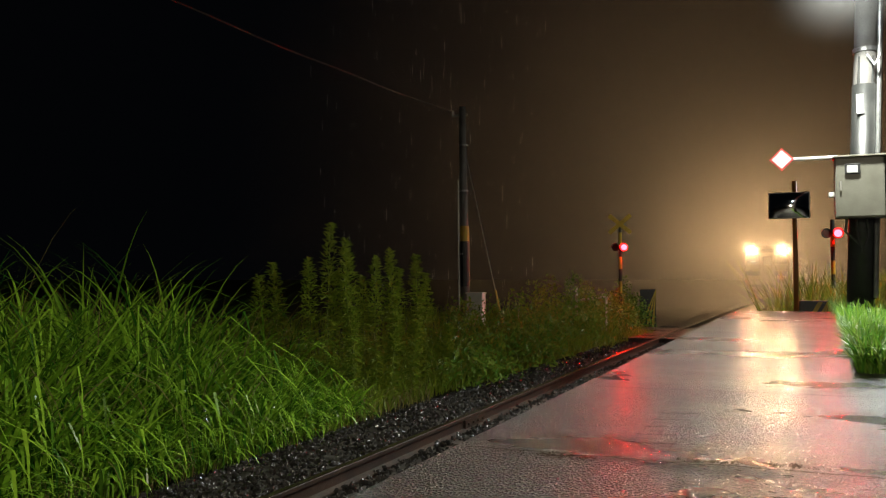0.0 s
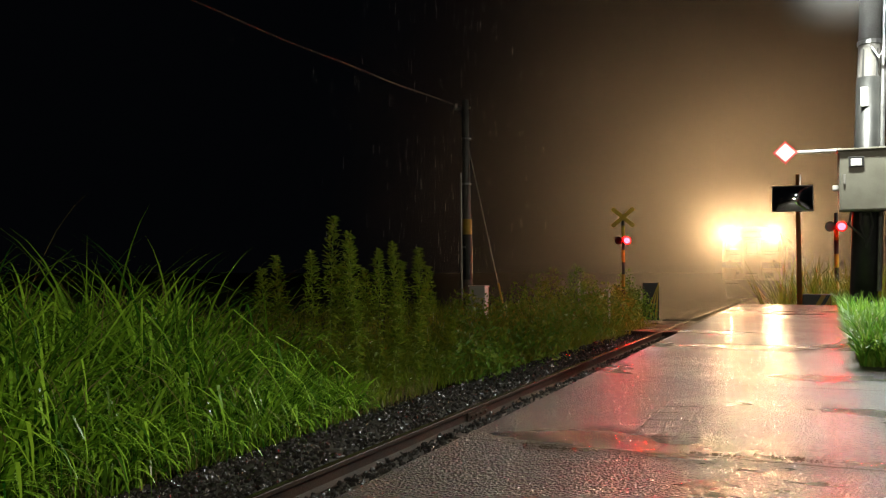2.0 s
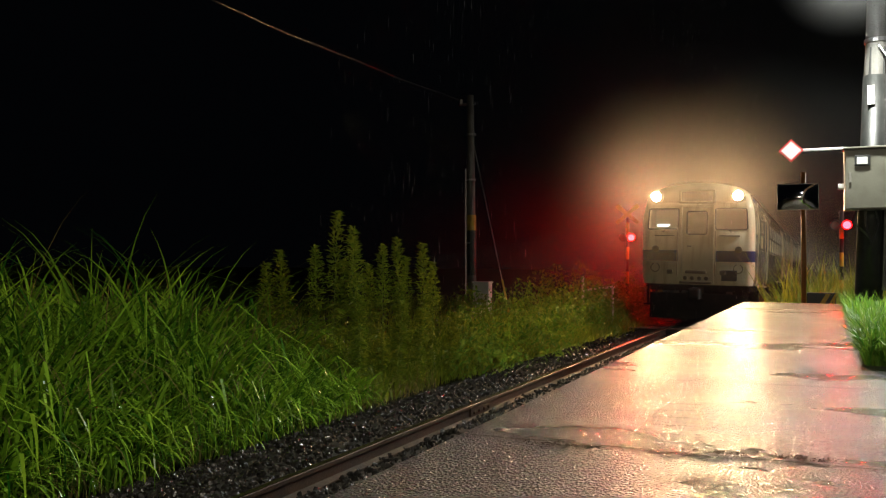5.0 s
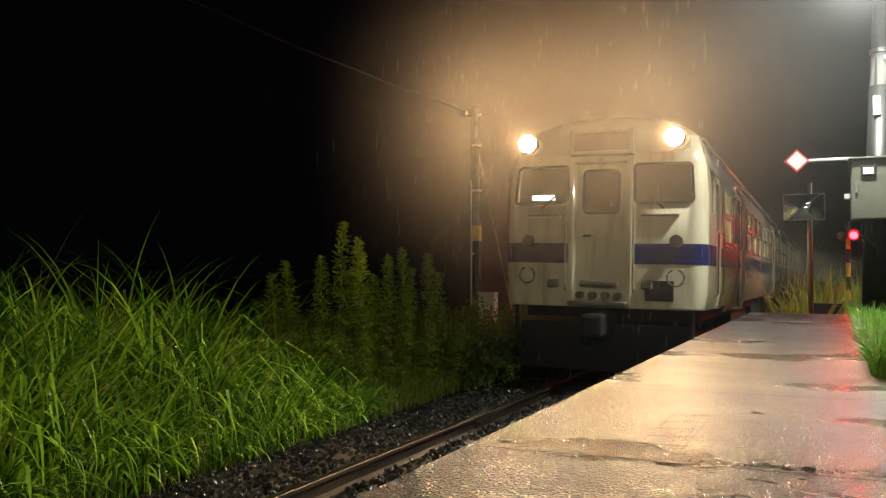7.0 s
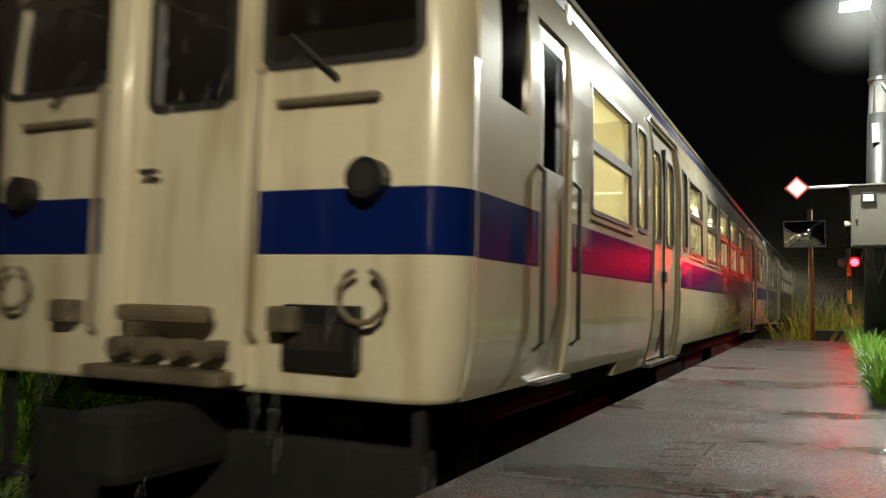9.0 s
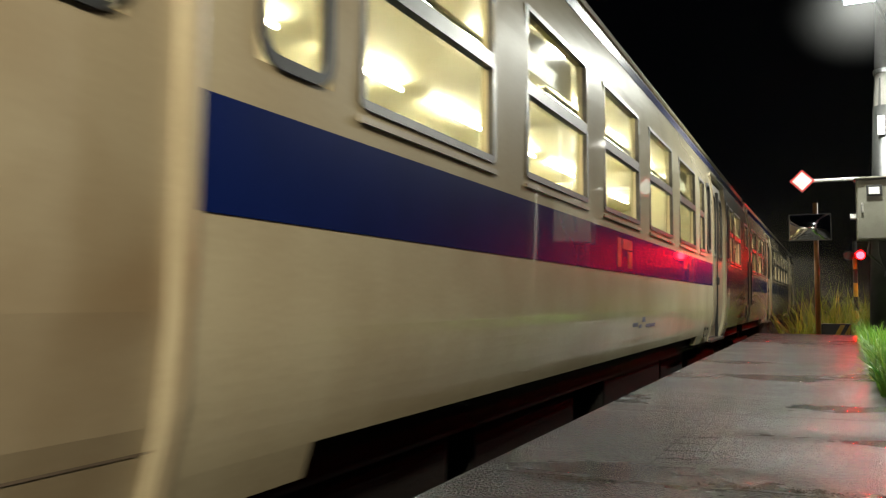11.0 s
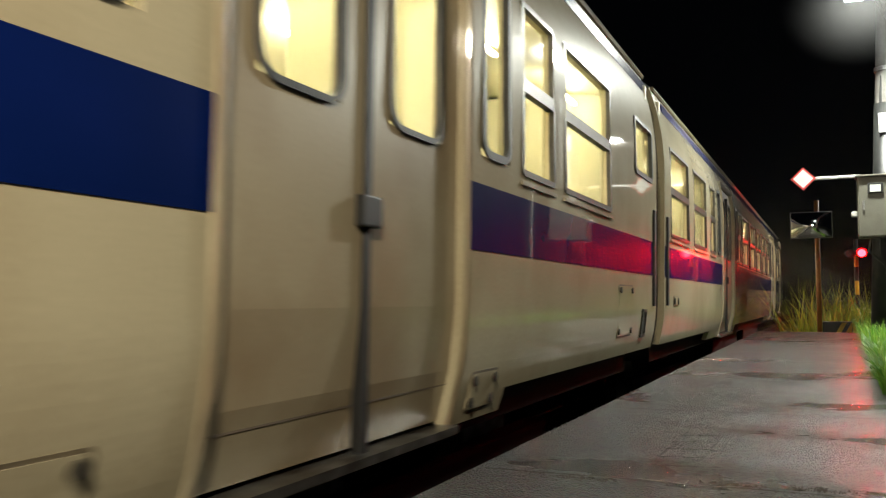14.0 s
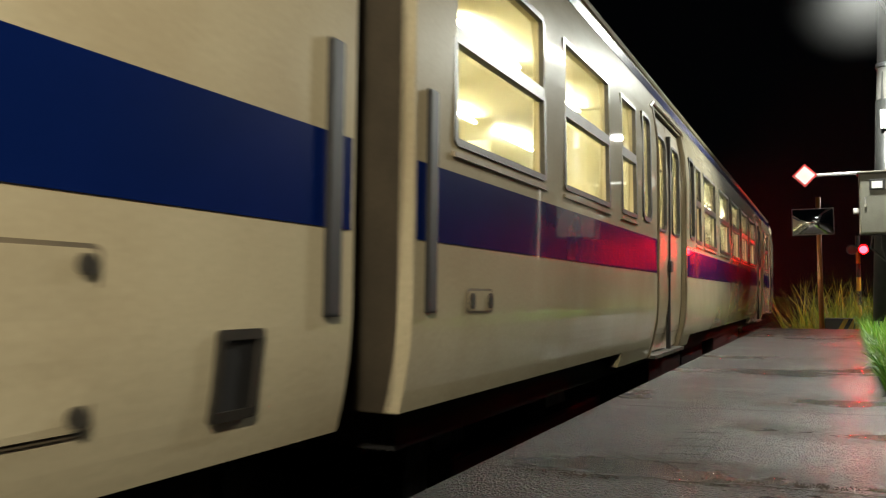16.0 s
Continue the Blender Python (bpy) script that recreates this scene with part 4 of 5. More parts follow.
def field_pole():
    """Utility pole in the weeds with its pipe, bands, stay wire and cable."""
    root = thing("utility_pole", (-8.66, 21.57, -0.05), "tall concrete utility pole with a yellow and black warning wrap", "utility pole")
    part("pole", bar([(0, 0, 0), (-0.05, 0, 3.2), (-0.10, 0, 6.45)], 0.14, 0.095, 14), "concrete", root, smooth=True)
    part("yellow_wrap", bar([(-0.035, 0, 2.58), (-0.04, 0, 3.02)], 0.134, n=14), "yellow", root, "yellow reflective wrap")
    part("black_wrap", bar([(-0.02, 0, 1.3), (-0.035, 0, 2.58)], 0.137, n=14), "black_wrap", root)
    part("conduit", bar([(-0.17, -0.06, 0.5), (-0.20, -0.06, 4.35)], 0.028, n=8), "galv", root, "pale conduit pipe")
    for z in (2.2, 4.0, 5.3):
        part("clamp", bar([(-0.06, 0, z), (-0.06, 0, z + 0.05)], 0.142, n=14), "galv", root)
    part("insulator_arm", boxed((-0.42, -0.03, 6.18), (0.06, 0.03, 6.24)), "galv", root)
    part("insulator", bar([(-0.38, 0, 6.22), (-0.38, 0, 6.36)], 0.045, 0.03, 10), "white", root)
    part("stay_wire", bar([(-0.05, 0, 5.3), (1.25, -0.3, 0.1)], 0.012, n=6), "galv", root, "steel stay wire")
    part("stay_guard", bar([(0.98, -0.23, 1.2), (1.22, -0.29, 0.2)], 0.03, n=8), "yellow", root)
    box_root = thing("trackside_cabinet", (-8.2, 21.2, 0.0), "small white metal cabinet on the verge", "cabinet")
    part("body", boxed((-0.23, -0.15, 0.18), (0.23, 0.15, 1.05), 0.015), "white", box_root)
    part("lid", boxed((-0.25, -0.18, 1.05), (0.25, 0.17, 1.09), 0.01), "white", box_root)
    part("leg", boxed((-0.18, -0.08, -0.2), (-0.1, 0.08, 0.18)), "galv", box_root)
    part("leg", boxed((0.1, -0.08, -0.2), (0.18, 0.08, 0.18)), "galv", box_root)
    part("latch", boxed((0.14, -0.165, 0.6), (0.17, -0.15, 0.72)), "black", box_root)
    a, b, sag = (-9.12, 21.57, 6.30), (-9.12, -9.0, 6.32), 0.42
    pts = [(a[0] + 0.03 * math.sin(k), a[1] + (b[1] - a[1]) * k / 40, a[2] + (b[2] - a[2]) * k / 40 - 4 * sag * (k / 40) * (1 - k / 40)) for k in range(41)]
    cable = part("overhead_cable", bar(pts, 0.014, n=6), "wire")
    tagged(cable, "thin wet overhead cable slung between poles", "cable")
    far = thing("utility_pole", (-9.1, -9.0, -0.25), "plain concrete utility pole carrying the cable", "utility pole")
    part("pole", bar([(0, 0, 0), (0, 0, 6.6)], 0.14, 0.1, 12), "concrete", far, smooth=True)


def crossing_signal(x, y, z, height, lamp_z, turn, label, buck=True):
    root = thing("crossing_signal", (x, y, z), label, "crossing signal", group="signals of the level crossing", turn=turn)
    n = 9
    for k in range(n):
        a, b = height * k / n, height * (k + 1) / n
        part(("black_stripe", "yellow_stripe")[k % 2], bar([(0, 0, a), (0, 0, b)], 0.05, n=12), ("black", "yellow")[k % 2], root)
    if buck:
        for s in (-1, 1):
            part("cross_board", boxed((-0.42, -0.07, -0.06), (0.42, -0.05, 0.06), 0.004, pose(0, 0, height - 0.12, 0, s * 40, 0)), "yellow", root, "black and yellow cross board")
    bracket = part("lamp_bracket", bar([(-0.2, -0.04, lamp_z), (0.2, -0.04, lamp_z)], 0.025, n=8), "black", root)
    for s, on in ((-1, False), (1, True)):
        head = part("lamp_head", bar([(s * 0.125, 0.10, lamp_z), (s * 0.125, -0.10, lamp_z)], 0.10, 0.12, 16), "black", root)
        part("backing_disc", disc(bmesh.new(), (s * 0.125, -0.085, lamp_z), (0, -1, 0), 0.122, 0.012, 20), "black", head)
        part("red_lens", disc(bmesh.new(), (s * 0.125, -0.11, lamp_z), (0, -1, 0), 0.09, 0.015, 20), "red_on" if on else "red_off", head, "glowing red lens" if on else "unlit red lens")
        hood = bmesh.new()
        for k in range(9):
            a0, a1 = radians(10 + 160 * k / 9), radians(10 + 160 * (k + 1) / 9)
            q = [(s * 0.125 + 0.115 * math.cos(a), yy, lamp_z + 0.115 * math.sin(a)) for a, yy in ((a0, -0.1), (a1, -0.1), (a1, -0.26), (a0, -0.26))]
            q2 = [(s * 0.125 + 0.122 * math.cos(a), yy, lamp_z + 0.122 * math.sin(a)) for a, yy in ((a0, -0.1), (a1, -0.1), (a1, -0.26), (a0, -0.26))]
            hood.faces.new([hood.verts.new(p) for p in q])
            hood.faces.new([hood.verts.new(p) for p in q2[::-1]])
        part("hood", hood, "black", head)
    return root


def lamp_pole():
    """Concrete pole on the platform with the lamp, cabinet, conduits and the diamond marker."""
    root = thing("lamp_pole", (0.72, 11.6, PLATFORM_Z), "concrete lamp pole on the platform, its foot wrapped in black", "lamp pole")
    lean = lambda z: 0.035 * z
    part("pole", bar([(lean(0), 0, 0), (lean(3.2), 0, 3.2), (lean(7), 0, 7.0)], 0.155, 0.12, 18), "concrete", root, smooth=True)
    part("foot_wrap", bar([(lean(0), 0, 0), (lean(3.0), 0, 3.0)], 0.162, 0.152, 18), "black_wrap", root, "torn black wrap", True)
    part("ragged_wrap", bar([(lean(3.0), 0, 3.0), (lean(3.35), 0, 3.35)], 0.150, 0.142, 5), "black_wrap", root)
    for z in (3.42, 1.3):
        part("band", bar([(lean(z), 0, z), (lean(z), 0, z + 0.05)], 0.152, n=16), "galv", root)
    part("number_tag", boxed((-0.10 + lean(2.7), -0.168, 2.62), (-0.02 + lean(2.7), -0.16, 2.86)), "white", root, "small pale pole tag")
    part("conduit", bar([(0.16 + lean(0.4), -0.09, 0.3), (0.15 + lean(5), -0.09, 5.0)], 0.03, n=8), "galv", root, "pale conduit pipe")
    part("cable_hook", bar([(0.02 + lean(3), -0.17, 3.35), (0.10 + lean(3), -0.22, 3.2), (0.16 + lean(3), -0.2, 3.32)], 0.018, n=6), "galv", root)
    part("lamp_arm", bar([(lean(4.1), -0.1, 4.05), (0.0, -0.5, 4.19), (-0.15, -0.9, 4.18)], 0.022, n=8), "galv", root)
    head = part("lamp_head", boxed((-0.38, -1.16, 4.115), (-0.02, -0.84, 4.20), 0.03), "galv", root, "flat lamp head")
    part("lamp_lens", boxed((-0.36, -1.14, 4.10), (-0.04, -0.86, 4.115)), "lamp_on", head, "bright white lamp lens")

    cab = thing("meter_cabinet", (0.44, 11.22, 2.20), "grey-green metal meter cabinet strapped to the lamp pole", "cabinet")
    part("body", boxed((0, -0.12, 0), (0.56, 0.14, 0.74), 0.012), "grey_box", cab)
    part("door", boxed((0.015, -0.135, 0.015), (0.545, -0.12, 0.725), 0.006), "grey_box", cab)
    part("rain_cap", boxed((-0.02, -0.16, 0.74), (0.58, 0.16, 0.765), 0.006), "grey_box", cab)
    part("meter_window", boxed((0.11, -0.15, 0.53), (0.28, -0.134, 0.66), 0.006), "rubber", cab)
    part("meter_face", boxed((0.135, -0.154, 0.55), (0.25, -0.15, 0.635)), "white", cab, "pale meter dial behind glass")
    part("handle", boxed((0.05, -0.15, 0.33), (0.075, -0.134, 0.45), 0.004), "galv", cab)
    part("side_lamp", boxed((-0.07, -0.06, 0.26), (0, 0.02, 0.33), 0.015), "white", cab)
    for k, x in enumerate((0.14, 0.24, 0.35)):
        pts = [(x, 0.02, 0), (x + 0.03 * (k - 1), 0.03, -0.16), (0.3, 0.10, -0.34 - 0.05 * k)]
        part("cable", bar(pts, 0.014, n=6), "wire", cab)
    part("strap", boxed((0.12, 0.14, 0.3), (0.44, 0.2, 0.36)), "galv", cab)

    sign = thing("diamond_marker", (-0.17, 11.8, 3.05), "white diamond marker with a red edge on a white arm", "sign")
    rim = bmesh.new()
    slab(rim, [(0.155, 0), (0, 0.155), (-0.155, 0), (0, -0.155)], 0.02, lambda u, v, d: (u, -d, v))
    part("red_edge", rim, "red_paint", sign)
    part("white_face", slab(bmesh.new(), [(0.125, 0), (0, 0.125), (-0.125, 0), (0, -0.125)], 0.004, lambda u, v, d: (u, -0.021 - d, v)), "white", sign)
    part("arm", bar([(0.10, 0.02, 0), (0.66, 0.02, 0), (0.74, 0.02, -0.03), (0.77, 0.02, -0.12), (0.77, 0.0, -0.8), (0.84, -0.12, -0.84)], 0.022, n=8), "white", sign)

    post = thing("grey_post", (1.0, 10.2, PLATFORM_Z), "grey steel post with a pale strip beside the cabinet", "post")
    part("shaft", boxed((-0.05, -0.05, 0), (0.05, 0.05, 2.15), 0.01), "grey_box", post)
    part("pale_strip", boxed((-0.058, -0.03, 0.95), (-0.05, 0.03, 2.1)), "white", post)
    return root


def road_mirror():
    root = thing("road_mirror", (-0.03, 17.2, 0.0), "rectangular traffic mirror on an orange post", "traffic mirror")
    part("post", bar([(0, 0, -0.2), (0, 0, 3.35)], 0.045, n=12), "orange", root, smooth=True)
    frame_ = part("mirror_frame", boxed((-0.47, -0.10, 2.62), (0.27, -0.06, 3.13), 0.012), "galv", root, "pale mirror frame")
    bm = bmesh.new()
    g = [[bm.verts.new((-0.455 + 0.71 * i / 12, -0.104 - 0.05 * (1 - ((i - 6) / 6) ** 2) * (1 - ((j - 4) / 4) ** 2), 2.635 + 0.48 * j / 8)) for j in range(9)] for i in range(13)]
    for i in range(12):
        for j in range(8):
            bm.faces.new((g[i][j], g[i + 1][j], g[i + 1][j + 1], g[i][j + 1]))
    part("mirror_glass", bm, "mirror", frame_, "bulging mirror face", True)
    part("clamp", boxed((-0.06, -0.07, 2.84), (0.06, 0.05, 2.9)), "galv", root)


def warning_block(x, y, z, w, h, turn, label):
    root = thing("warning_block", (x, y, z), label, "barrier block", group="striped blocks at the crossing", turn=turn)
    part("body", boxed((-w / 2, -0.1, 0), (w / 2, 0.1, h), 0.02), "black", root)
    n = 3
    for k in range(n):
        a = -w / 2 + w * (k + 0.1) / n
        q = [(a, 0.02), (a + w / n * 0.5, 0.02), (min(w / 2, a + w / n * 0.5 + h * 0.5), h - 0.02), (min(w / 2 - 0.02, a + h * 0.5), h - 0.02)]
        part("yellow_stripe", slab(bmesh.new(), q, 0.004, lambda u, v, d: (u, -0.1 - d, v)), "yellow", root)


def station_lamp():
    root = thing("station_lamp", (STATION_LAMP[0], STATION_LAMP[1] + 0.1, PLATFORM_Z), "plain steel lamp post behind on the platform", "lamp post")
    part("post", bar([(0, -0.3, 0), (0, -0.3, 3.2)], 0.05, 0.04, 12), "galv", root)
    part("lamp_head", boxed((-0.2, -0.45, 3.10), (0.2, 0.1, 3.18), 0.02), "galv", root)


def crossing_lamp():
    x, y, z = CROSSING_LAMP
    root = thing("street_lamp", (x + 1.0, y, -0.3), "steel street lamp standing by the level crossing", "street lamp")
    part("post", bar([(0, 0, 0), (0, 0, z + 0.2), (-0.3, 0, z + 0.42), (-0.8, 0, z + 0.40)], 0.06, 0.04, 12), "galv", root)
    head = part("lamp_head", boxed((-1.25, -0.14, z + 0.31), (-0.75, 0.14, z + 0.42), 0.03), "galv", root)
    part("lamp_lens", boxed((-1.20, -0.11, z + 0.295), (-0.80, 0.11, z + 0.31)), "lamp_on", head, "bright white lamp lens")


def crossing_road():
    bm = bmesh.new()
    ys = [20.6, 22, 24, 25.4]
    xs = [-14, -7, -4.2] + [-3.6 + 0.6 * k for k in range(6)] + [1.5, 5, 12]
    g = [[bm.verts.new((x, y, -0.012 + (0.45 * min(1, max(0, (x + 0.8) / 4)) if x > -0.8 else -0.1 * min(1, max(0, (-4.4 - x) / 4))))) for y in ys] for x in xs]
    for i in range(len(xs) - 1):
        for j in range(len(ys) - 1):
            bm.faces.new((g[i][j], g[i + 1][j], g[i + 1][j + 1], g[i][j + 1]))
    low = bmesh.ops.extrude_face_region(bm, geom=bm.faces[:])
    bmesh.ops.translate(bm, verts=[v for v in low["geom"] if isinstance(v, bmesh.types.BMVert)], vec=(0, 0, -0.25))
    bmesh.ops.recalc_face_normals(bm, faces=bm.faces)
    tagged(part("road", bm, "asphalt"), "wet asphalt road over the level crossing", "road", kind="structure")


field_pole()
crossing_signal(-4.95, 25.0, -0.1, 3.35, 2.52, 4, "flashing crossing signal with a cross board on a striped post")
crossing_signal(0.80, 22.0, -0.1, 3.0, 2.66, -3, "flashing crossing signal on a striped post by the platform end", False)
lamp_pole()
road_mirror()
warning_block(0.27, 17.0, 0.42, 0.5, 0.62, 0, "yellow and black striped concrete block by the mirror post")
warning_block(-4.8, 29.0, -0.2, 0.55, 1.3, 10, "yellow and black striped guard block by the crossing")
station_lamp()
crossing_lamp()
crossing_road()
rail_ = thing("guard_rail", (-5.0, 21.4, -0.2), "low white guard rail among the weeds", "guard rail")
part("rail_bar", bar([(-0.45, 0, 1.08), (0.42, 0, 1.2)], 0.025, n=8), "white", rail_)
part("post", bar([(-0.42, 0, 0), (-0.42, 0, 1.45)], 0.035, n=8), "white", rail_)
part("post", bar([(0.38, 0, 0), (0.38, 0, 1.2)], 0.03, n=8), "white", rail_)

# ---- stones and plants ----


def soup(name, verts, faces, material, label, category, smooth=False):
    me = bpy.data.meshes.new(name)
    me.from_pydata(verts, [], faces)
    me.materials.append(M[material])
    if smooth:
        me.polygons.foreach_set("use_smooth", [True] * len(faces))
    return tagged(new(name, me), label, category, kind="stuff")


def ballast():
    rng = random.Random(5)
    verts, faces = [], []
    base = [(1, 0, 0), (-1, 0, 0), (0, 1, 0), (0, -1, 0), (0, 0, 1), (0, 0, -1), (0.6, 0.6, 0.55), (-0.6, -0.6, 0.5)]
    tris = [(6, 0, 2), (6, 2, 4), (6, 4, 0), (7, 1, 3), (7, 3, 4), (7, 4, 1), (2, 1, 4), (3, 0, 4), (0, 3, 5), (3, 1, 5), (1, 2, 5), (2, 0, 5)]
    for _ in range(30000):
        y = 1.5 + 26 * rng.random() ** 1.7
        off = rng.uniform(-2.45, 1.62)
        if abs(abs(off) - 0.565) < 0.075:
            continue
        x = track_x(y) + off
        z = -0.115 - 0.30 * min(1, max(0, (abs(off) - 1.5) / 1.0)) - (0.03 if abs(off) < 0.5 else 0) + rng.uniform(0, 0.05)
        r = rng.uniform(0.012, 0.03)
        sx, sy, sz = r * rng.uniform(0.7, 1.3), r * rng.uniform(0.7, 1.3), r * rng.uniform(0.6, 1.1)
        m = Euler((rng.uniform(-1, 1), rng.uniform(-1, 1), rng.uniform(0, 6.28))).to_matrix()
        n = len(verts)
        for p in base:
            q = m @ Vector((p[0] * sx, p[1] * sy, p[2] * sz))
            verts.append((x + q.x, y + q.y, z + q.z))
        faces += [tuple(n + k for k in t) for t in tris]
    soup("ballast", verts, faces, "stone", "dark wet crushed stone ballast round the rails", "ballast")


def blades(rng, n, spot, height, width, lean, verts, faces, segs=5, droop=1.5):
    """Adds n blades of grass; spot(rng) gives the root of each."""
    for _ in range(n):
        x, y, z = spot(rng)
        h = height(rng, x, y)
        w = width * rng.uniform(0.6, 1.3)
        a = rng.uniform(0, math.tau)
        d = Vector((math.cos(a), math.sin(a), 0))
        side = Vector((-d.y, d.x, 0)).lerp(d, rng.uniform(-0.4, 0.4)).normalized() * w
        bend = (0.15 + droop * rng.random() ** 0.8) * lean
        first = rng.uniform(0.0, 0.2 + 0.1 * droop)
        p = Vector((x, y, z))
        start = len(verts)
        for k in range(segs + 1):
            t = k / segs
            ws = side * (0.6 + 0.8 * t if t < 0.5 else 2.0 * (1.02 - t))
            verts.extend([tuple(p - ws), tuple(p + ws)])
            tilt = first + bend * (t + 0.5 / segs) ** 1.35
            p = p + (d * math.sin(tilt) + Vector((0, 0, math.cos(tilt)))) * (h / segs)
        for k in range(segs):
            i = start + 2 * k
            faces.append((i, i + 1, i + 3, i + 2))


def tall_grass():
    """A bank of tussocks whose long blades arch outwards; it ends along a slanting border before the goldenrod."""
    rng = random.Random(11)
    verts, faces = [], []

    def share(x, y):
        front = min(1.0, max(0.30, (-4.6 - x) / 1.3))
        end = min(1.0, max(0.28, (-x / y - 0.60) / 0.12))
        return front * end

    def tussock(cx, cy, h, n, width):
        a0, lean = rng.uniform(0, math.tau), rng.uniform(0.0, 0.35)
        for _ in range(n):
            a = rng.uniform(0, math.tau)
            r = abs(rng.gauss(0, 0.10))
            d = Vector((math.cos(a) + lean * math.cos(a0), math.sin(a) + lean * math.sin(a0), 0)).normalized()
            p = Vector((min(cx + r * math.cos(a), -4.78), cy + r * math.sin(a), -0.25))
            ln = h * rng.uniform(0.55, 1.15)
            w = width * rng.uniform(0.55, 1.3)
            side = Vector((-d.y, d.x, 0)).lerp(d, rng.uniform(-0.5, 0.5)).normalized() * w
            first, bend = rng.uniform(0.05, 0.75), rng.uniform(1.0, 2.9)
            kink = rng.random() < 0.18
            start, segs = len(verts), 8
            for k in range(segs + 1):
                t = k / segs
                ws = side * (0.55 + 0.9 * t if t < 0.5 else 2.0 * (1.01 - t))
                verts.extend([tuple(p - ws), tuple(p + ws)])
                tilt = first + bend * t ** 1.6 + (1.1 if kink and t > 0.6 else 0)
                p = p + (d * math.sin(tilt) + Vector((0, 0, math.cos(tilt)))) * (ln / segs)
            for k in range(segs):
                i = start + 2 * k
                faces.append((i, i + 1, i + 3, i + 2))

    for _ in range(300):
        y = rng.uniform(2.7, 8.6)
        x = -4.85 - 5.2 * rng.random() ** 1.3
        if -x / y < 0.58:
            continue
        tall = share(x, y)
        tussock(x, y, (0.55 + 1.75 * tall) * rng.uniform(0.66, 1.06) * (1.0 + 0.32 * noise.noise((x * 0.75, y * 0.75, 2))), 40, 0.0155)
    for _ in range(130):
        y = rng.uniform(3.0, 8.6)
        tussock(rng.uniform(-5.3, -4.8), y, rng.uniform(0.35, 0.9), 22, 0.012)
    soup("grass", verts, faces, "grass", "tall rank green tussock grass, wet and arching, on the verge", "grass")
    verts, faces = [], []
    for _ in range(70):
        y = rng.uniform(3.0, 8.0)
        x = -5.0 - 3.6 * rng.random()
        if -x / y > 0.62:
            tussock(x, y, (0.7 + 1.75 * share(x, y)) * rng.uniform(0.8, 1.18), 7, 0.006)
    blades(rng, 900, lambda r: (r.uniform(-5.1, -4.7), r.uniform(3.5, 10.5), -0.25), lambda r, x, y: r.uniform(0.15, 0.5), 0.005, 1.4, verts, faces, 4)
    soup("dry_grass", verts, faces, "grass_dry", "straw-coloured dry grass blades among the green and along the ballast", "grass")


def verge_growth():
    rng = random.Random(23)
    verts, faces = [], []

    def spot(r):
        y = 8.0 + 15 * r.random()
        edge = -4.75 + max(0, y - 11) * 0.09
        x = edge - abs(r.gauss(0, 1.0))
        return x, y, -0.22

    def height(r, x, y):
        edge = -4.75 + max(0, y - 11) * 0.09
        inner = min(1, max(0.2, (edge - x) / 1.0))
        return (0.25 + 0.75 * inner) * r.uniform(0.6, 1.2) * (1 + 0.35 * noise.noise((x, y * 0.6, 3)))

    blades(rng, 9000, spot, height, 0.010, 1.3, verts, faces, 4)
    # field behind
    blades(rng, 5000, lambda r: (r.uniform(-16, -5.5), r.uniform(12.5, 34), -0.2), lambda r, x, y: r.uniform(0.3, 0.8), 0.014, 1.1, verts, faces, 4)
    soup("verge_grass", verts, faces, "weed", "rough yellow-green weeds along the verge", "grass")
    # leafy low shrubs
    verts, faces = [], []
    heaps = [(-4.55, 11.6, 0.45), (-4.7, 12.6, 0.55), (-4.5, 13.7, 0.55), (-4.6, 14.9, 0.6), (-4.75, 16.2, 0.75), (-4.85, 17.6, 0.9), (-4.75, 19.0, 1.0), (-4.7, 20.2, 0.95), (-5.6, 15.5, 0.9), (-5.9, 17.8, 1.0), (-6.2, 20, 1.1), (-5.4, 13.2, 0.7), (-6.5, 22.5, 1.2), (-5.9, 24.5, 1.1), (-6.8, 26.5, 1.3), (-5.5, 28, 1.2), (-7.5, 18.5, 0.9), (-8.2, 20.4, 0.7), (-4.75, 21.4, 0.95), (-4.65, 22.6, 0.95), (-4.7, 23.8, 0.85), (-4.8, 26.2, 0.8), (-4.9, 27.4, 0.8)]
    for cx, cy, h in heaps:
        for _ in range(int(700 * h)):
            u = rng.uniform(0, math.tau)
            el = math.asin(rng.random())
            rr = rng.uniform(0.6, 1.0) * (0.62 + 0.3 * noise.noise((cx + math.cos(u), cy + math.sin(u), el * 2)))
            p = Vector((cx + rr * math.cos(u) * math.cos(el), cy + rr * math.sin(u) * math.cos(el) * 1.15, -0.2 + h * 1.4 * rng.uniform(0.55, 1.05) * math.sin(el) + 0.05))
            s = rng.uniform(0.03, 0.075)
            m = Euler((rng.uniform(-1.2, 1.2), rng.uniform(-1.2, 1.2), rng.uniform(0, 6.3))).to_matrix()
            n = len(verts)
            for q in ((-1, 0, 0), (0, -0.4, 0.1), (1, 0, -0.15), (0, 0.4, 0.1)):
                verts.append(tuple(p + m @ (Vector(q) * s)))
            faces += [(n, n + 1, n + 2), (n, n + 2, n + 3)]
    soup("low_shrubs", verts, faces, "shrub", "low leafy shrubs crowding the verge", "shrub")


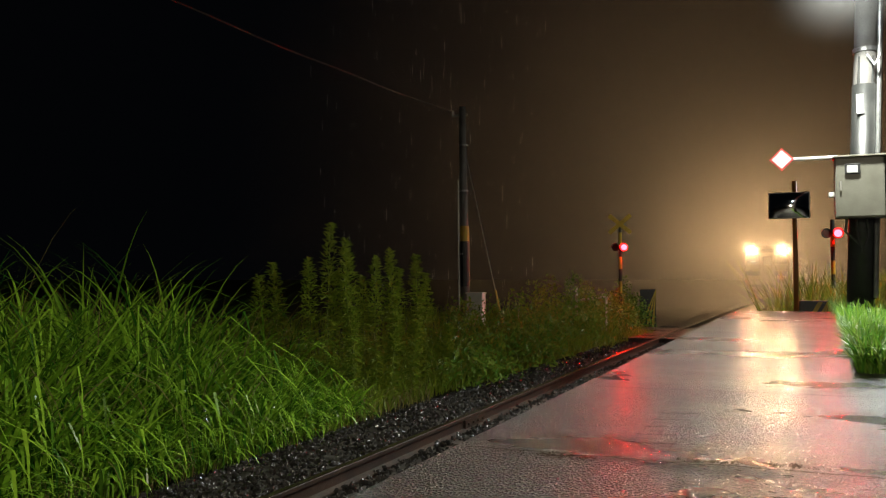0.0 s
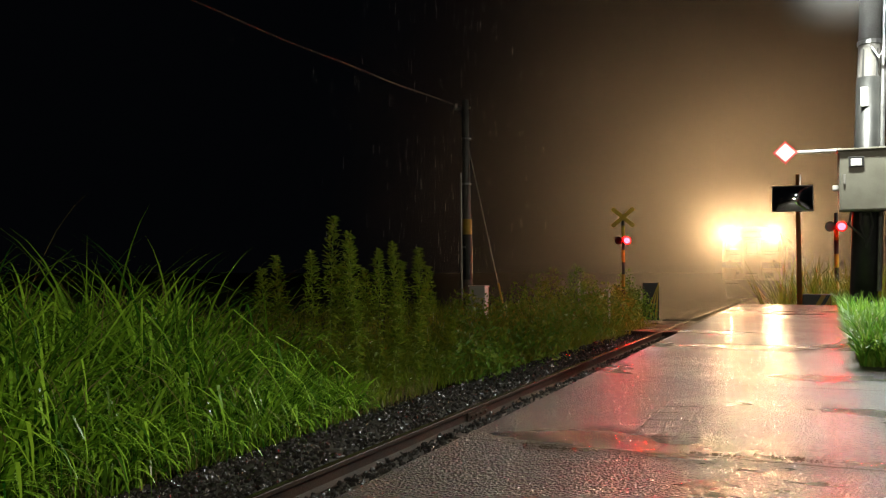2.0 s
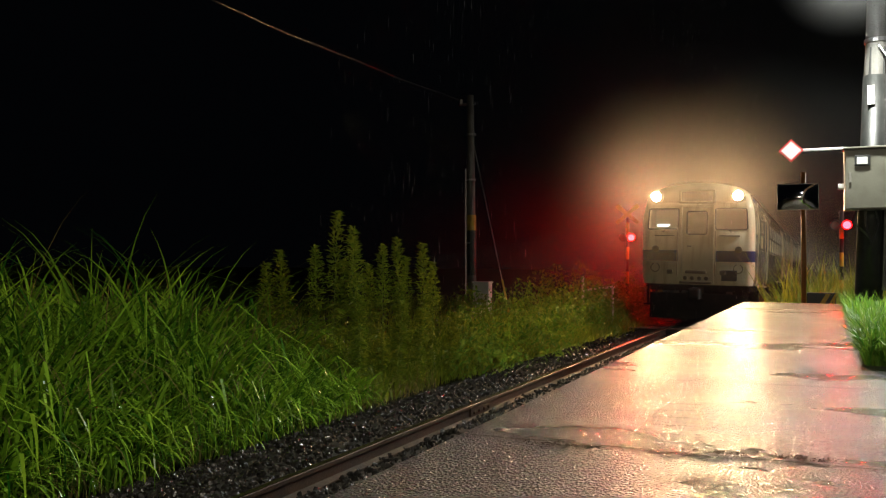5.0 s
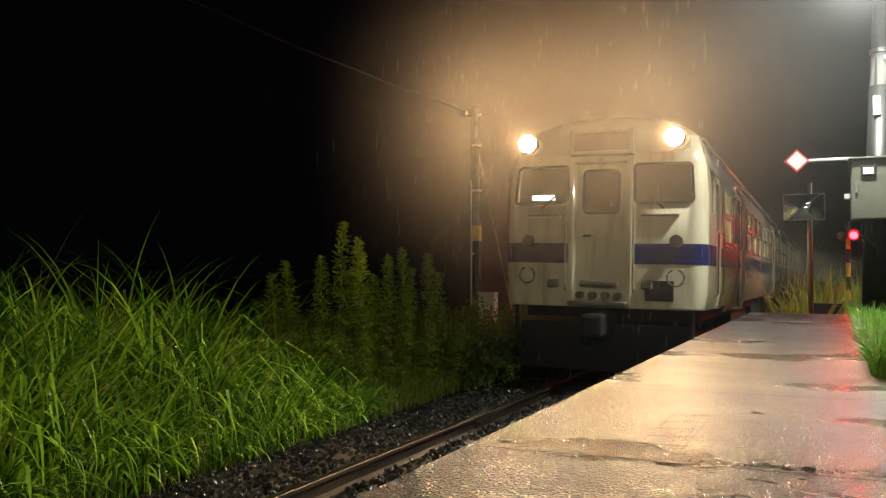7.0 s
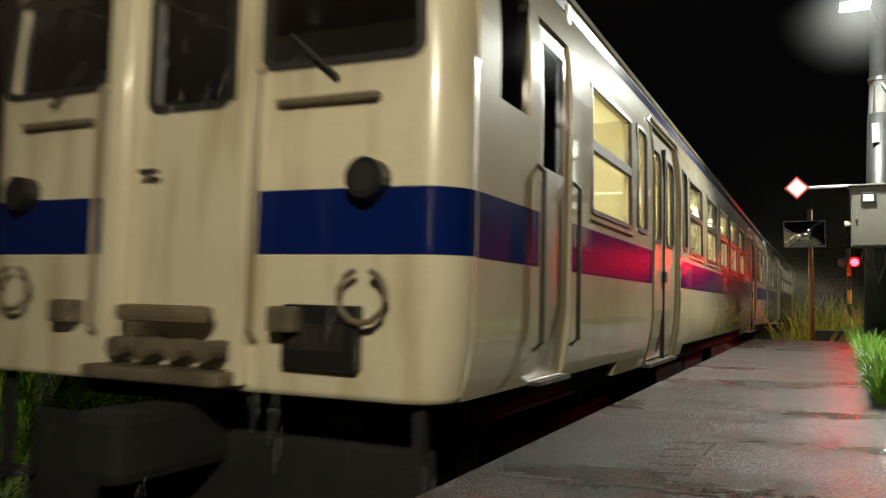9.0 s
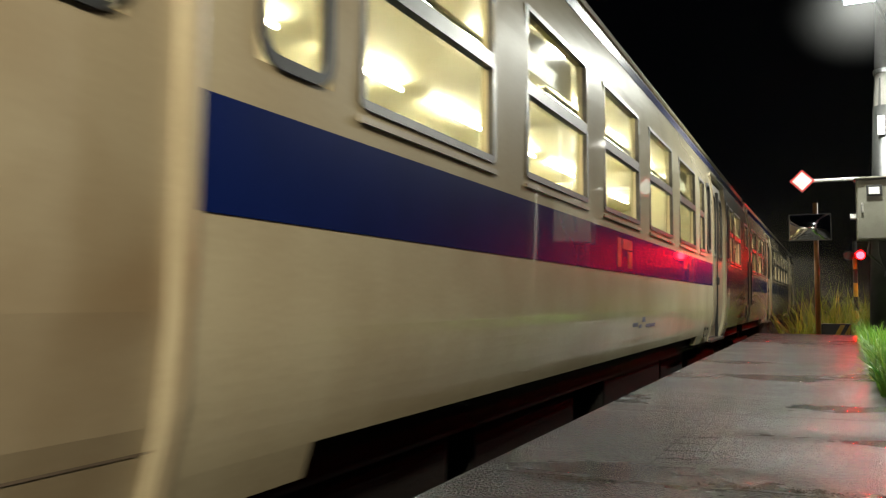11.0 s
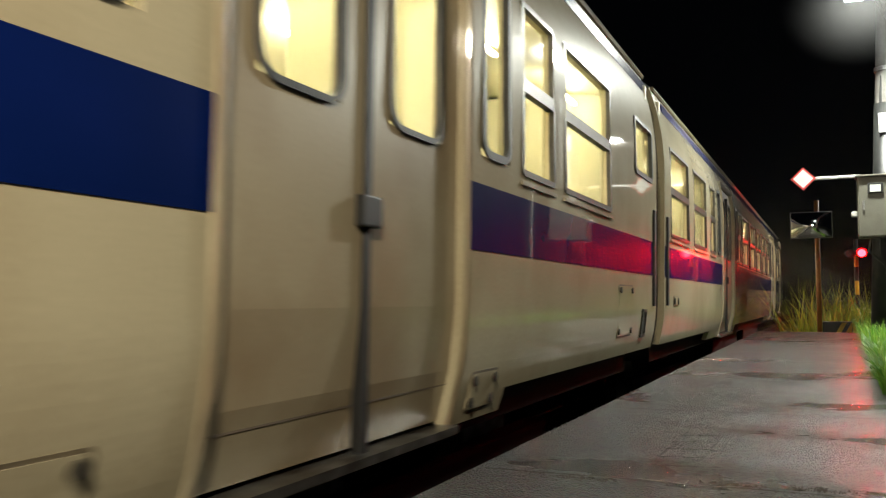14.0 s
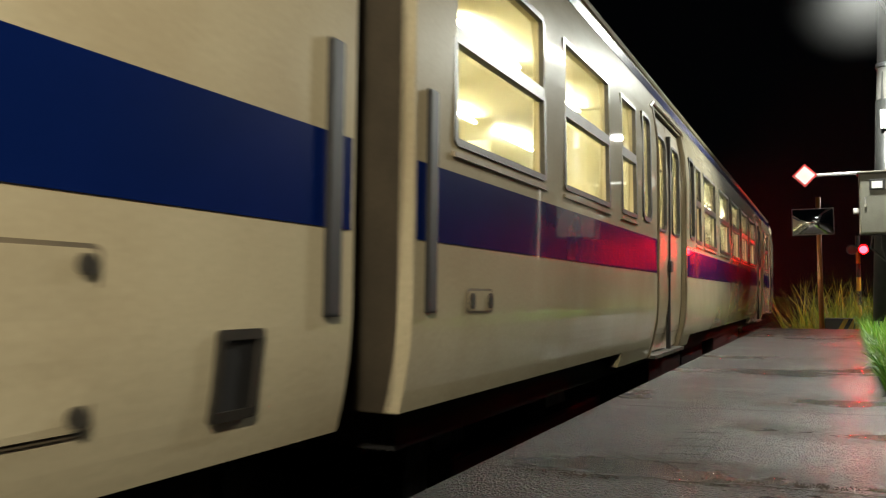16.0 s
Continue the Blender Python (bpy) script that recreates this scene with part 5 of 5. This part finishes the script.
def goldenrod(x, y, height, seed):
    """A stem with narrow leaves and a plumed top."""
    rng = random.Random(seed)
    root = thing("goldenrod", (x, y, -0.22), "tall goldenrod weed with narrow leaves and a plumed top", "weed", group="tall weeds by the track")
    lx, ly = rng.uniform(-0.12, 0.12), rng.uniform(-0.12, 0.12)
    axis = lambda t: Vector((lx * t * t, ly * t * t, height * t))
    part("stem", bar([axis(k / 6) for k in range(7)], 0.008, 0.003, 6), "weed", root)
    verts, faces = [], []

    def leaf(p, a, tilt, ln, w):
        d = Vector((math.cos(a) * math.cos(tilt), math.sin(a) * math.cos(tilt), math.sin(tilt)))
        s = Vector((-math.sin(a), math.cos(a), 0)) * w
        tip = p + d * ln - Vector((0, 0, ln * 0.25))
        mid = p + d * ln * 0.5
        n = len(verts)
        verts.extend([tuple(p), tuple(mid - s), tuple(tip), tuple(mid + s)])
        faces.extend([(n, n + 1, n + 2), (n, n + 2, n + 3)])

    for k in range(150):
        t = rng.uniform(0.15, 0.75)
        leaf(axis(t), rng.uniform(0, 6.3), rng.uniform(-0.3, 0.6), rng.uniform(0.07, 0.16), 0.010)
    for k in range(420):
        t = rng.uniform(0.60, 1.0)
        r = 0.13 * (1 - ((t - 0.60) / 0.40)) ** 0.8 + 0.012
        a = rng.uniform(0, 6.3)
        p = axis(t) + Vector((math.cos(a), math.sin(a), 0)) * r * rng.random()
        leaf(p, a, rng.uniform(0.2, 1.2), rng.uniform(0.05, 0.10), 0.014)
    me = bpy.data.meshes.new("leaves")
    me.from_pydata(verts, [], faces)
    me.materials.append(M["weed"])
    new("leaves", me).parent = root


def platform_grass():
    rng = random.Random(31)
    verts, faces = [], []

    def spot(r):
        y = 5.2 + 10 * r.random() ** 1.4
        return 0.30 + abs(r.gauss(0, 0.28)) + 0.025 * (y - 5), y, PLATFORM_Z - 0.01

    blades(rng, 4200, spot, lambda r, x, y: r.uniform(0.12, 0.36), 0.006, 1.3, verts, faces, 4)
    soup("platform_grass", verts, faces, "grass_short", "bright green grass tufts growing at the platform's back edge", "grass")
    verts, faces = [], []
    blades(rng, 2600, lambda r: (r.uniform(-3.2, 3.0) if r.random() < 0.7 else r.uniform(0.2, 5), r.uniform(26, 34), -0.2), lambda r, x, y: r.uniform(0.8, 2.2), 0.014, 0.8, verts, faces, 5)
    blades(rng, 2500, lambda r: (r.uniform(-0.55, 3.0), r.uniform(15.2, 20.3), -0.3), lambda r, x, y: r.uniform(0.8, 1.3) if y < 17.6 else r.uniform(1.1, 2.5), 0.011, 0.8, verts, faces, 4)
    verts = [(x + (4.6 if y > 25.5 and x < track_x(y) + 2.1 else 0), y, z) for x, y, z in verts]
    soup("far_grass", verts, faces, "weed", "tall pale grass beyond the platform end", "grass")


def cracks():
    """Joints across the platform with soil and moss washed into them."""
    rng = random.Random(7)
    bed = tagged(new("crack_fill"), "dark jagged crack across the asphalt with washed-in soil", "crack", kind="structure")

    def crack(x0, y0, x1, y1, w):
        bm = bmesh.new()
        n = 50
        prev = None
        for k in range(n + 1):
            t = k / n
            x, y = x0 + (x1 - x0) * t, y0 + (y1 - y0) * t + 0.02 * noise.noise((t * 9, y0, 0)) + 0.008 * noise.noise((t * 40, y0, 5))
            ww = w * (0.5 + rng.random())
            cur = [bm.verts.new((x, y - ww, PLATFORM_Z + 0.0025)), bm.verts.new((x, y, PLATFORM_Z + 0.004)), bm.verts.new((x, y + ww, PLATFORM_Z + 0.0025))]
            if prev:
                for j in range(2):
                    bm.faces.new((prev[j], cur[j], cur[j + 1], prev[j + 1]))
            prev = cur
        part("crack", bm, "soil", bed)

    crack(-0.98, 2.44, 3.0, 2.62, 0.006)
    crack(-0.95, 4.05, 1.2, 4.25, 0.004)
    crack(-0.9, 6.4, 0.2, 6.5, 0.006)
    crack(-0.52, 2.62, -0.50, 3.5, 0.004)
    crack(-0.38, 2.66, -0.36, 3.42, 0.004)
    for k in range(5):
        crack(-0.52, 2.70 + 0.16 * k, -0.37, 2.74 + 0.16 * k, 0.003)
    verts, faces = [], []
    for cx, cy, n, r in ((-0.70, 2.41, 90, 0.05), (-0.22, 2.50, 80, 0.045), (-0.02, 2.54, 90, 0.05)):
        for _ in range(n):
            p = Vector((cx + rng.gauss(0, r), cy + rng.gauss(0, r * (3.2 if n == 70 else 0.35)), PLATFORM_Z + 0.004))
            s = rng.uniform(0.002, 0.0055)
            k = len(verts)
            verts.extend([(p.x - s, p.y, p.z), (p.x + s * 0.8, p.y - s, p.z), (p.x, p.y + s, p.z), (p.x, p.y, p.z + s)])
            faces.extend([(k, k + 1, k + 3), (k + 1, k + 2, k + 3), (k + 2, k, k + 3)])
    soup("crack_crumbs", verts, faces, "sleeper", "brown soil crumbs and moss along the crack", "soil")


def haze_sheet(radius, material, label):
    """A round, slightly bowed sheet facing along the line, standing in for drizzle haze and lamp bloom."""
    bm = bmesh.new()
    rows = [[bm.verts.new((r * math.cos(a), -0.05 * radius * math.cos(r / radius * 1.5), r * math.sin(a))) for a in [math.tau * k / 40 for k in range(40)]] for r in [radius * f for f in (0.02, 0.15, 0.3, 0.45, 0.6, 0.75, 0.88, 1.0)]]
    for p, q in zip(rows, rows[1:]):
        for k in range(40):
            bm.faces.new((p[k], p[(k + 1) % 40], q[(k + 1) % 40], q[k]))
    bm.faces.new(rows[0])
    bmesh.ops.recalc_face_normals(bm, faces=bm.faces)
    return tagged(part("haze_bloom_sheet", bm, material, smooth=True), label, "mist", kind="stuff")


def haze_veils():
    """Sheets of drizzle across the line, and added sheets that give the lamps their haze and bloom."""
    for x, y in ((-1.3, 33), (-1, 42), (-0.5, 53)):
        haze_sheet(28, "mist_far", "thin drifting sheet of drizzle across the line").matrix_world = pose(x, y, 7.0)
    # Added sheet: gives the pole lamp a glare halo.
    haze_sheet(0.9, "glare_halo", "added sheet by the pole lamp that imitates its glare halo").matrix_world = pose(POLE_LAMP[0] - 0.05, POLE_LAMP[1] - 0.5, POLE_LAMP[2] - 0.1)
    return (haze_sheet(18, "mist_bloom_wide", "added sheet far before the headlights, for drizzle haze and lens bloom"), haze_sheet(3.4, "mist_bloom_dense", "dense added sheet at the headlights, for lens bloom and drizzle"),
            haze_sheet(4.8, "mist_bloom_near", "added sheet before the headlights, for drizzle haze and lens bloom"), haze_sheet(2.3, "mist_bloom_close", "thin added sheet just before the headlights, for lens bloom and drizzle"))


def rain(name, seed, x0, x1, y0, y1, n, thick=1.0):
    rng = random.Random(seed)
    verts, faces = [], []
    for _ in range(n):
        x, y, z = rng.uniform(x0, x1), rng.uniform(y0, y1), rng.uniform(-1, 72)
        ln, w = thick * rng.uniform(0.06, 0.16), thick * rng.uniform(0.0006, 0.0011)
        k = len(verts)
        verts.extend([(x - w, y, z), (x + w, y - w, z), (x, y + w, z), (x + 0.02 * ln - w, y, z + ln), (x + w, y - w, z + ln), (x, y + w, z + ln)])
        faces.extend([(k, k + 1, k + 4, k + 3), (k + 1, k + 2, k + 5, k + 4), (k + 2, k, k + 3, k + 5)])
    return soup(name, verts, faces, "drop", "fine falling rain", "rain")


ballast()
tall_grass()
verge_growth()
for k, (x, y, h) in enumerate(((-5.25, 8.55, 2.35), (-5.05, 8.75, 2.15), (-5.45, 8.5, 1.9), (-5.15, 9.0, 2.05), (-5.0, 9.35, 1.95), (-4.95, 9.75, 2.05), (-5.1, 10.05, 1.8), (-4.85, 10.3, 2.0), (-4.9, 10.7, 1.75), (-5.75, 8.3, 1.85), (-5.95, 8.2, 1.7), (-5.3, 9.6, 1.7), (-5.5, 9.1, 1.75), (-4.85, 9.5, 1.2), (-4.8, 10.0, 1.1), (-4.95, 8.7, 1.3), (-4.75, 10.9, 1.0))):
    goldenrod(x, y, h, 40 + k)
platform_grass()
cracks()
LAMP_BLOOM = haze_veils()
RAIN = [rain("rain", 3, -6.6, -4.25, 9.5, 15.5, 3600)]
LAMP_RAIN = rain("rain", 9, -2.0, 1.6, -2.4, -0.7, 6000, 0.8)


motions()
